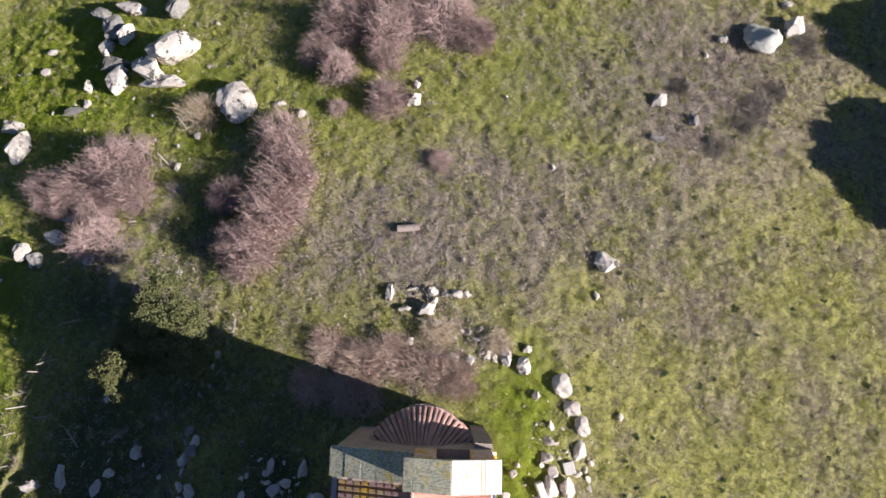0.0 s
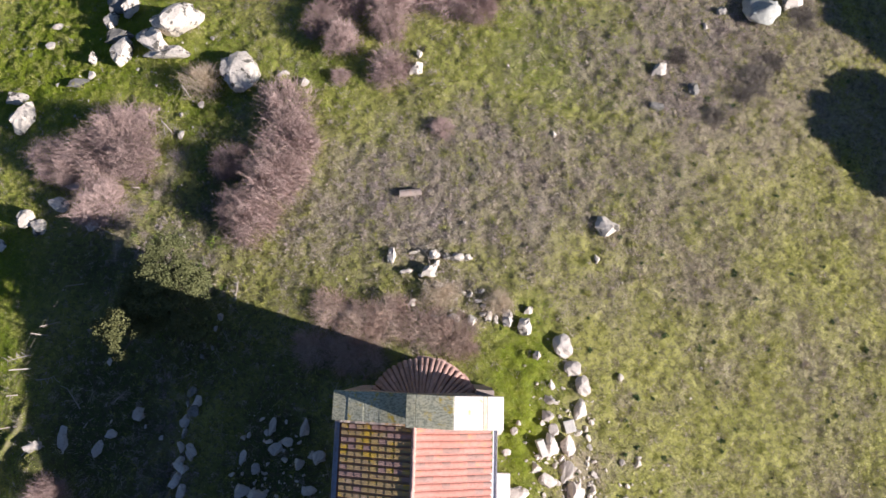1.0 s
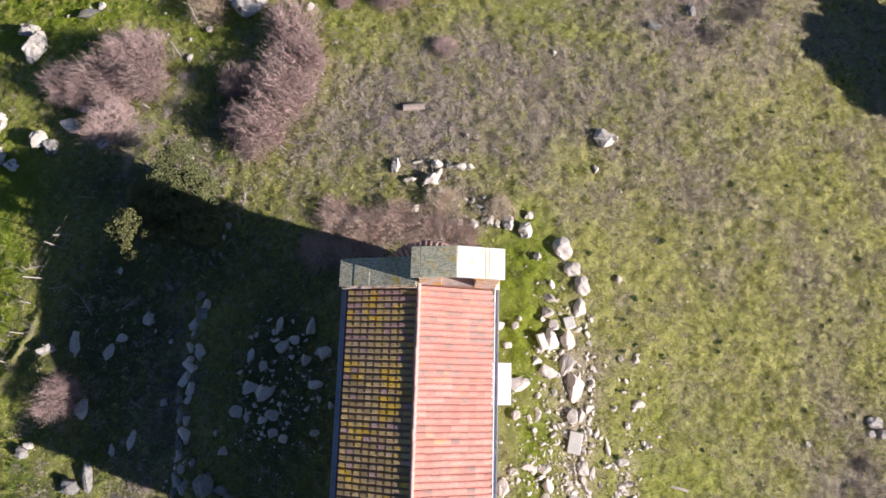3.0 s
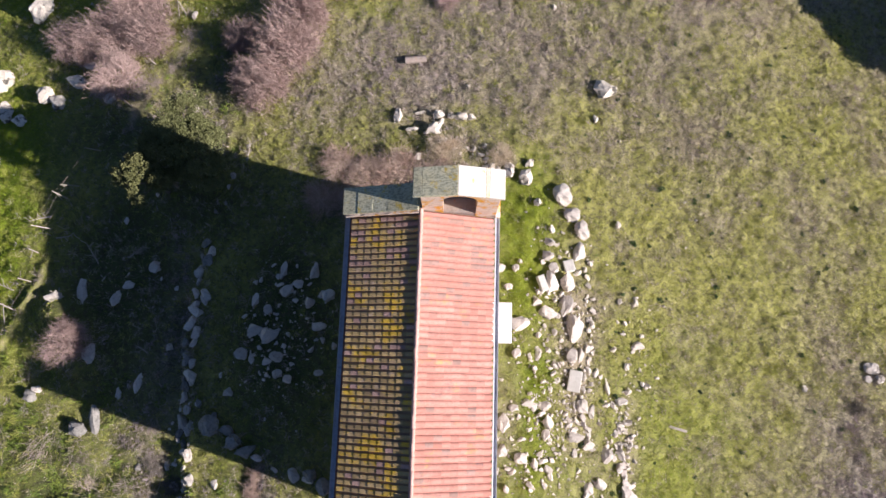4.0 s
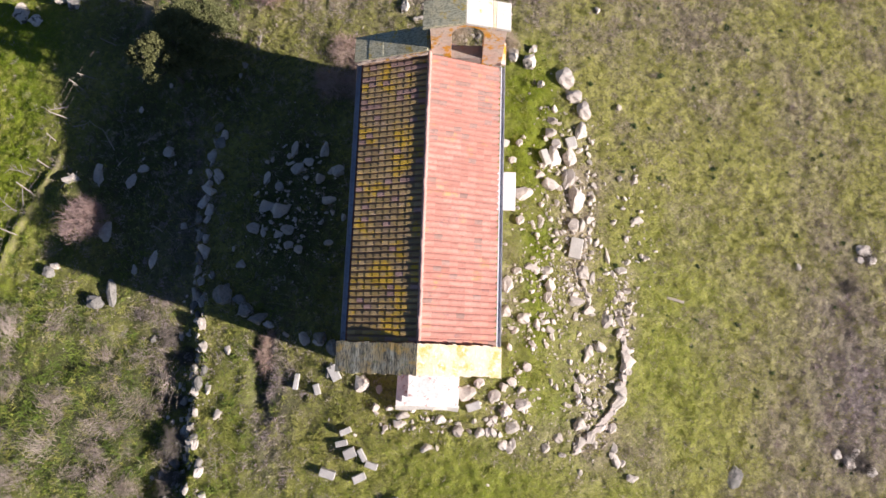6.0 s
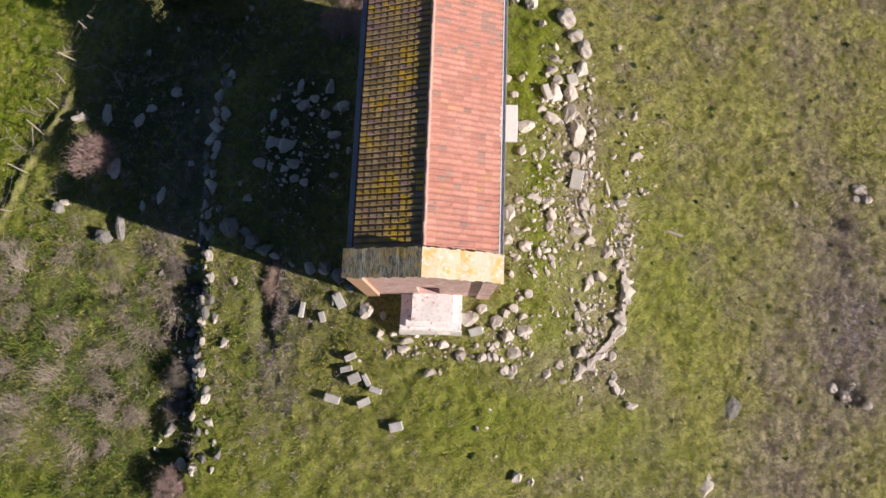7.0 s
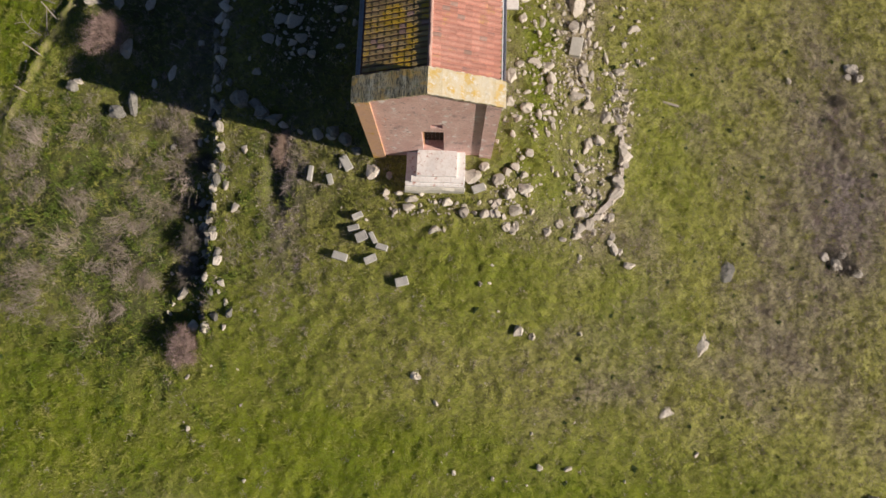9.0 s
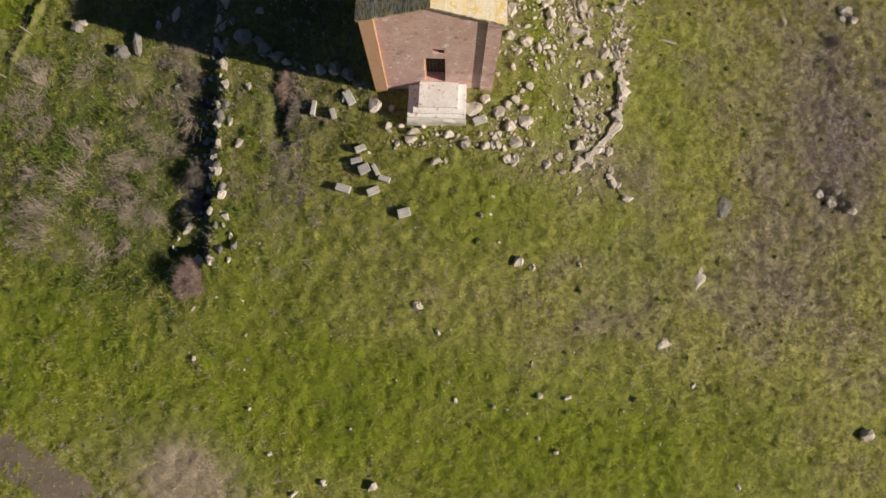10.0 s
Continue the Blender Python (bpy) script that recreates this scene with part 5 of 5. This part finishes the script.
def leaf_cloud(name, clumps, material, seed, per, size):
    """Leaves as small bent blades, gathered in clumps."""
    rng = np.random.default_rng(seed)
    verts, faces = [], []
    total = 0
    for cx, cy, cz, r in clumps:
        d = rng.normal(size=(per, 3))
        d /= np.linalg.norm(d, axis=1)[:, None]
        p = np.array((cx, cy, cz)) + d * (r * rng.uniform(0.55, 1.05, (per, 1))) * np.array((1, 1, 0.75))
        u = rng.normal(size=(per, 3))
        u /= np.linalg.norm(u, axis=1)[:, None]
        v = np.cross(u, rng.normal(size=(per, 3)))
        v /= np.linalg.norm(v, axis=1)[:, None]
        s = size * rng.uniform(0.6, 1.3, (per, 1))
        quad = np.stack([p - u * s, p + v * s * 0.5, p + u * s, p - v * s * 0.5], 1).reshape(-1, 3)
        verts.append(quad)
        faces.append(np.arange(per * 4).reshape(-1, 4) + total)
        total += per * 4
    me = bpy.data.meshes.new(name)
    me.from_pydata(np.concatenate(verts).tolist(), [], np.concatenate(faces).tolist())
    me.materials.append(material)
    return me


def tree(x, y, tall, radius, seed, label, material=None, leaf=0.07, per=120, count=110, low=0.35):
    rng = random.Random(seed)
    thing = tagged(new("tree"), label, "tree")
    z = height(x, y)
    thing.matrix_basis = pose(x, y, z)
    bm = bmesh.new()
    rod(bm, (0, 0, -0.2), (0.1, 0.05, tall * 0.4), 0.06 * radius + 0.06, 0.05 * radius, 9)
    part("trunk", bm, M_BARK, thing)
    clumps = []
    bm = bmesh.new()
    for k in range(count):
        a, u = rng.uniform(0, 6.283), math.sqrt(rng.random())
        top = tall * (low + (1 - low) * math.sqrt(max(0.0, 1 - (u * 0.95) ** 2)) * rng.uniform(0.45, 1.0))
        wob = 1 + 0.22 * math.sin(3 * a + seed) + 0.12 * math.sin(5 * a + 2 * seed)
        p = (math.cos(a) * u * radius * wob, math.sin(a) * u * radius * wob, top)
        clumps.append((*p, rng.uniform(0.14, 0.24) * radius))
        if k % 4 == 0:
            rod(bm, (0.1, 0.05, tall * rng.uniform(0.25, 0.4)), p, 0.045 * radius, 0.012, 5)
    tagged(part("limbs", bm, M_BARK, thing), kind="stuff")
    crown = new("crown", leaf_cloud("crown", clumps, material or M_LEAF, seed, per, leaf))
    crown.parent = thing


tree(-11.2, 14.9, 3.1, 1.9, 3, "dense olive-green evergreen tree partly in the chapel's shadow", M_OLIVE, 0.045, 330, 150, 0.3)
tree(-12.4, 13.2, 3.7, 1.1, 5, "small yellow-green evergreen rising out of the chapel's shadow", M_LEAF_YELLOW, 0.055, 130, 46, 0.5)
tree(29.5, 21.8, 6.0, 2.9, 8, "broad evergreen tree beyond the meadow", None, 0.17, 420, 170, 0.3)
tree(32.2, 28.3, 6.0, 3.0, 11, "broad evergreen tree beyond the meadow", None, 0.17, 420, 150, 0.3)


def dead_branch(x, y, turn, size):
    rng = random.Random(int(x * 31 + y * 17))
    bm = bmesh.new()
    main = grow(rng, (0, 0, 0.06), (1, 0, 0.05), size, 5, 0.16, 0.01)
    for a, b, k in zip(main, main[1:], range(5)):
        rod(bm, a, b, 0.03 - 0.004 * k, 0.026 - 0.004 * k, 5)
        way = (rng.uniform(0.2, 1), rng.choice((-1, 1)) * rng.uniform(0.5, 1.2), rng.uniform(0.1, 0.6))
        side = grow(rng, b, way, size * rng.uniform(0.25, 0.45), 3, 0.2, 0.0)
        for p, q in zip(side, side[1:]):
            rod(bm, p, q, 0.014, 0.01, 4)
    ob = new("dead_branch", finish("dead_branch", bm, M_WOOD))
    ob.matrix_basis = pose(x, y, height(x, y), 0, 0, turn)
    tagged(ob, "bleached dead branch lying on the ground", "branch", "dead branches")


for x, y, turn, size in [(-15.3, 9.7, 120, 1.1), (-15.0, 8.9, 80, 0.8), (-13.8, 10.0, 30, 0.8), (-12.3, 5.7, 140, 0.7), (-17.6, 10.9, 10, 1.1), (-17.4, 7.7, 60, 0.9), (-18.2, 12.0, 200, 0.9),
                         (-19.3, 8.4, 170, 1.1), (-19.7, 6.6, 150, 1.2), (-16.5, 1.9, 60, 0.9), (-8.6, 14.9, 60, 0.7), (-0.9, 17.55, -28, 1.7), (-0.2, 25.5, 5, 0.7)]:
    dead_branch(x, y, turn, size)


# ---- weeds and grass ----
def weed_mesh(seed):
    rng = random.Random(seed)
    clumps = [(rng.gauss(0, 0.35), rng.gauss(0, 0.35), rng.uniform(0.1, 0.5), rng.uniform(0.25, 0.45)) for _ in range(6)]
    return leaf_cloud("weed", clumps, M_WEED, seed, 36, 0.2)


def stalk_tuft(seed):
    """Dead stalks that spring from one root and arch outwards."""
    rng = random.Random(seed)
    strands = []
    lean = rng.uniform(0, 6.283)
    for _ in range(120):
        a, out = rng.uniform(0, 6.283), rng.uniform(0.1, 0.8)
        way = (out * math.cos(a) + 0.9 * math.cos(lean), out * math.sin(a) + 0.9 * math.sin(lean), 0.7)
        strands.append((grow(rng, (rng.gauss(0, 0.22), rng.gauss(0, 0.22), 0), way, rng.uniform(0.25, 1.0), 6, 0.2, -0.1), rng.uniform(0.004, 0.008)))
    return ribbon_mesh("dry_stalk_tuft", strands, M_STALK)


TUFTS = [stalk_tuft(s) for s in range(80, 86)]
rng_tuft = random.Random(81)
TUFT_AT = [(-16.6, 1.4), (-15.0, 1.4), (-16.3, -2.3), (-14.3, -0.1), (-12.7, -1.9), (-14.2, -2.8), (-17.4, -5.3), (-15.4, -5.1), (-15.1, -6.9), (-16.4, -3.9), (-11.2, -4.2), (-12.1, -2.5), (-19.8, -0.2),
           (-18.9, -3.7), (-13.0, -5.6), (-18.8, 0.9), (-14.9, -4.1), (-11.2, -0.6)]
for k in range(64):
    if k < 18:
        x, y, s = *TUFT_AT[k], rng_tuft.uniform(0.95, 1.35)
    elif k < 54:
        x, y, s = rng_tuft.uniform(-21, -11.2), rng_tuft.uniform(-8, 2.4), rng_tuft.uniform(0.55, 1.0)
    else:
        x, y, s = rng_tuft.gauss(-13.4, 0.8), rng_tuft.gauss(20.2, 1.6), rng_tuft.uniform(0.5, 0.8)
    ob = new("dry_stalk_tuft", TUFTS[k % 6])
    ob.matrix_basis = pose(x, y, height(x, y) - 0.02, 0, 0, rng_tuft.uniform(0, 360)) @ Matrix.Diagonal((s, s, s, 1))
    tagged(ob, "tuft of bleached dead stalks arching over green weeds", "dry plant", "tufts of dead stalks")

WEEDS = [weed_mesh(s) for s in (2, 3, 4, 5)]
rng_weed = random.Random(50)
PLACED = [(11.9, 13.1), (10.0, 8.6), (19.9, 13.3), (13.5, 2.3), (12.7, 9.3), (8.9, 9.0), (14.5, 24.8), (8.6, 18.0), (6.6, -10.0), (6.6, -8.3), (9.2, -12.9), (9.0, 11.0), (10.4, 13.6), (-19.0, -9.0),
          (7.0, 12.9), (13.3, 25.2), (13.8, 16.5), (2.0, -6.4)]
for k in range(190):
    if k < len(PLACED):
        x, y = PLACED[k]
        s = rng_weed.uniform(0.14, 0.22)
    else:
        x, y, s = rng_weed.uniform(6, 23), rng_weed.uniform(-14, 30), rng_weed.uniform(0.06, 0.15)
    ob = new("weed_clump", WEEDS[k % 4])
    ob.matrix_basis = pose(x, y, height(x, y), 0, 0, rng_weed.uniform(0, 360)) @ Matrix.Diagonal((s, s, s * 0.8, 1))
    tagged(ob, "small dark green weed clump in the grass", "weed", "weed clumps")


def grass(name, label, material, count, seed, weight, tall, wide, blades=5, spread=0.05):
    rng = np.random.default_rng(seed)
    n = count * 5
    x, y = rng.uniform(-29, 25, n), rng.uniform(-20, 38, n)
    keep = rng.random(n) < weight(x, y)
    inside = ((np.abs(x) < 2.55) & (y > -0.1) & (y < 11.4)) | (np.hypot(x - 0.12, y - 10.36) < 2.05) | ((x > -1.1) & (x < 1.45) & (y > -1.55) & (y < 0)) | ((x > 2) & (x < 3.5) & (y > 6.4) & (y < 8.1))
    keep &= ~inside
    x, y = x[keep][:count], y[keep][:count]
    n = len(x)
    x, y = np.repeat(x, blades) + rng.normal(0, spread, n * blades), np.repeat(y, blades) + rng.normal(0, spread, n * blades)
    n = len(x)
    z = land(x, y) + bumps(x, y) - 0.01
    a = rng.uniform(0, 2 * np.pi, n)
    h = tall * rng.uniform(0.4, 1.25, n)
    lean = rng.uniform(0.3, 1.6, n)
    b = rng.uniform(0, 2 * np.pi, n)
    w = wide * rng.uniform(0.6, 1.4, n)
    ux, uy = np.cos(a) * w / 2, np.sin(a) * w / 2
    tip = np.stack([x + h * lean * np.cos(b), y + h * lean * np.sin(b), z + h], 1)
    tri = np.stack([np.stack([x - ux, y - uy, z], 1), np.stack([x + ux, y + uy, z], 1), tip], 1).reshape(-1, 3)
    me = bpy.data.meshes.new(name)
    me.vertices.add(n * 3)
    me.vertices.foreach_set("co", tri.astype(np.float32).ravel())
    me.loops.add(n * 3)
    me.loops.foreach_set("vertex_index", np.arange(n * 3, dtype=np.int32))
    me.polygons.add(n)
    me.polygons.foreach_set("loop_start", np.arange(0, n * 3, 3, dtype=np.int32))
    me.update(calc_edges=True)
    me.materials.append(material)
    tagged(new(name, me), label, "grass", kind="stuff")


def blocked(x, y):
    return field(x, y, BARE) * 0.9


def patchy(x, y, seed):
    return np.clip(0.5 + 0.9 * value_noise(x / 0.24, y / 0.24, seed) + 0.3 * value_noise(x / 2.2, y / 2.2, seed + 1), 0, 1)


grass("grass", "short green meadow grass", M_GRASS, 110000, 1, lambda x, y: (0.85 - 0.75 * dry_share(x, y)) * (1 - 0.8 * field(x, y, LUSH)) * (1 - 0.6 * field(x, y, SCRUB)) * (1 - 0.8 * field(x, y, SHADE_SPOTS)) * (1 - 0.8 * field(x, y, HEATH)) * (1 - blocked(x, y)) * (0.12 + 0.88 * patchy(x, y, 11)), 0.1, 0.019, 4, 0.07)
grass("lush_grass", "bright green lush grass", M_LUSH, 190000, 2, lambda x, y: (0.02 + 0.98 * field(x, y, LUSH)) * (1 - 0.7 * field(x, y, HEATH)) * (1 - 0.75 * field(x, y, SHADE_SPOTS)) * (1 - blocked(x, y)) * (0.35 + 0.65 * patchy(x, y, 13)), 0.075, 0.02, 3, 0.06)
grass("dry_grass", "dry grey-brown grass and stubble", M_DRY, 120000, 3, lambda x, y: (0.12 + 0.85 * dry_share(x, y)) * (1 - 0.8 * field(x, y, SCRUB)) * (1 - 0.95 * field(x, y, LUSH)) * (1 - 0.7 * blocked(x, y)) * (0.1 + 0.9 * patchy(x, y, 15)), 0.11, 0.017, 4, 0.07)
grass("green_tussock", "green tussocks standing out of the meadow", M_GRASS, 9000, 4, lambda x, y: 0.7 * (1 - blocked(x, y)) * (1 - 0.8 * field(x, y, SHADE_SPOTS)) * patchy(x, y, 17), 0.17, 0.02, 24, 0.08)
grass("dry_tussock", "straw-coloured tussocks standing out of the meadow", M_DRY, 11000, 5, lambda x, y: (0.15 + 0.85 * dry_share(x, y)) * (1 - 0.95 * field(x, y, LUSH)) * (1 - blocked(x, y)) * patchy(x, y, 19), 0.17, 0.016, 26, 0.09)
grass("heath", "brown twiggy heath plants", M_HEATH, 17000, 6, lambda x, y: (0.03 + 0.16 * dry_share(x, y) + field(x, y, HEATH)) * patchy(x, y, 21), 0.15, 0.02, 22, 0.09)
PALE = [(-10.2, -16.9, 1.5, 1.6, 1.6), (-9.0, -16.2, 0.8, 1.0, 1.2), (-15.6, -16.0, 1.1, 0.35, 1.0), (-14.3, -16.8, 0.8, 0.35, 1.0)]
grass("pale_straw", "pale dead grass round a bare patch", M_TAN, 3600, 9, lambda x, y: field(x, y, PALE) * patchy(x, y, 27), 0.16, 0.018, 14, 0.1)
STRAW = [(-12.9, 23.4, 0.5, 1.6, 1.0), (-13.8, 21.2, 0.5, 1.3, 1.0), (-14.7, 19, 0.5, 1.3, 1.0), (-14.5, -2.5, 4.5, 4.5, 1.0), (-13.5, -6, 3, 3, 0.8), (-6.3, -3.5, 1.2, 5, 0.5), (-11, 20, 1.5, 4, 0.5)]
grass("straw", "long bleached straw lying in clumps", M_STRAW, 700, 7, lambda x, y: field(x, y, STRAW) * patchy(x, y, 23), 0.36, 0.014, 100, 0.24)
grass("tall_weeds", "tall dark green weeds between straw clumps", M_SCRUB, 3600, 8, lambda x, y: field(x, y, SCRUB) * patchy(x, y, 25), 0.22, 0.04, 26, 0.13)
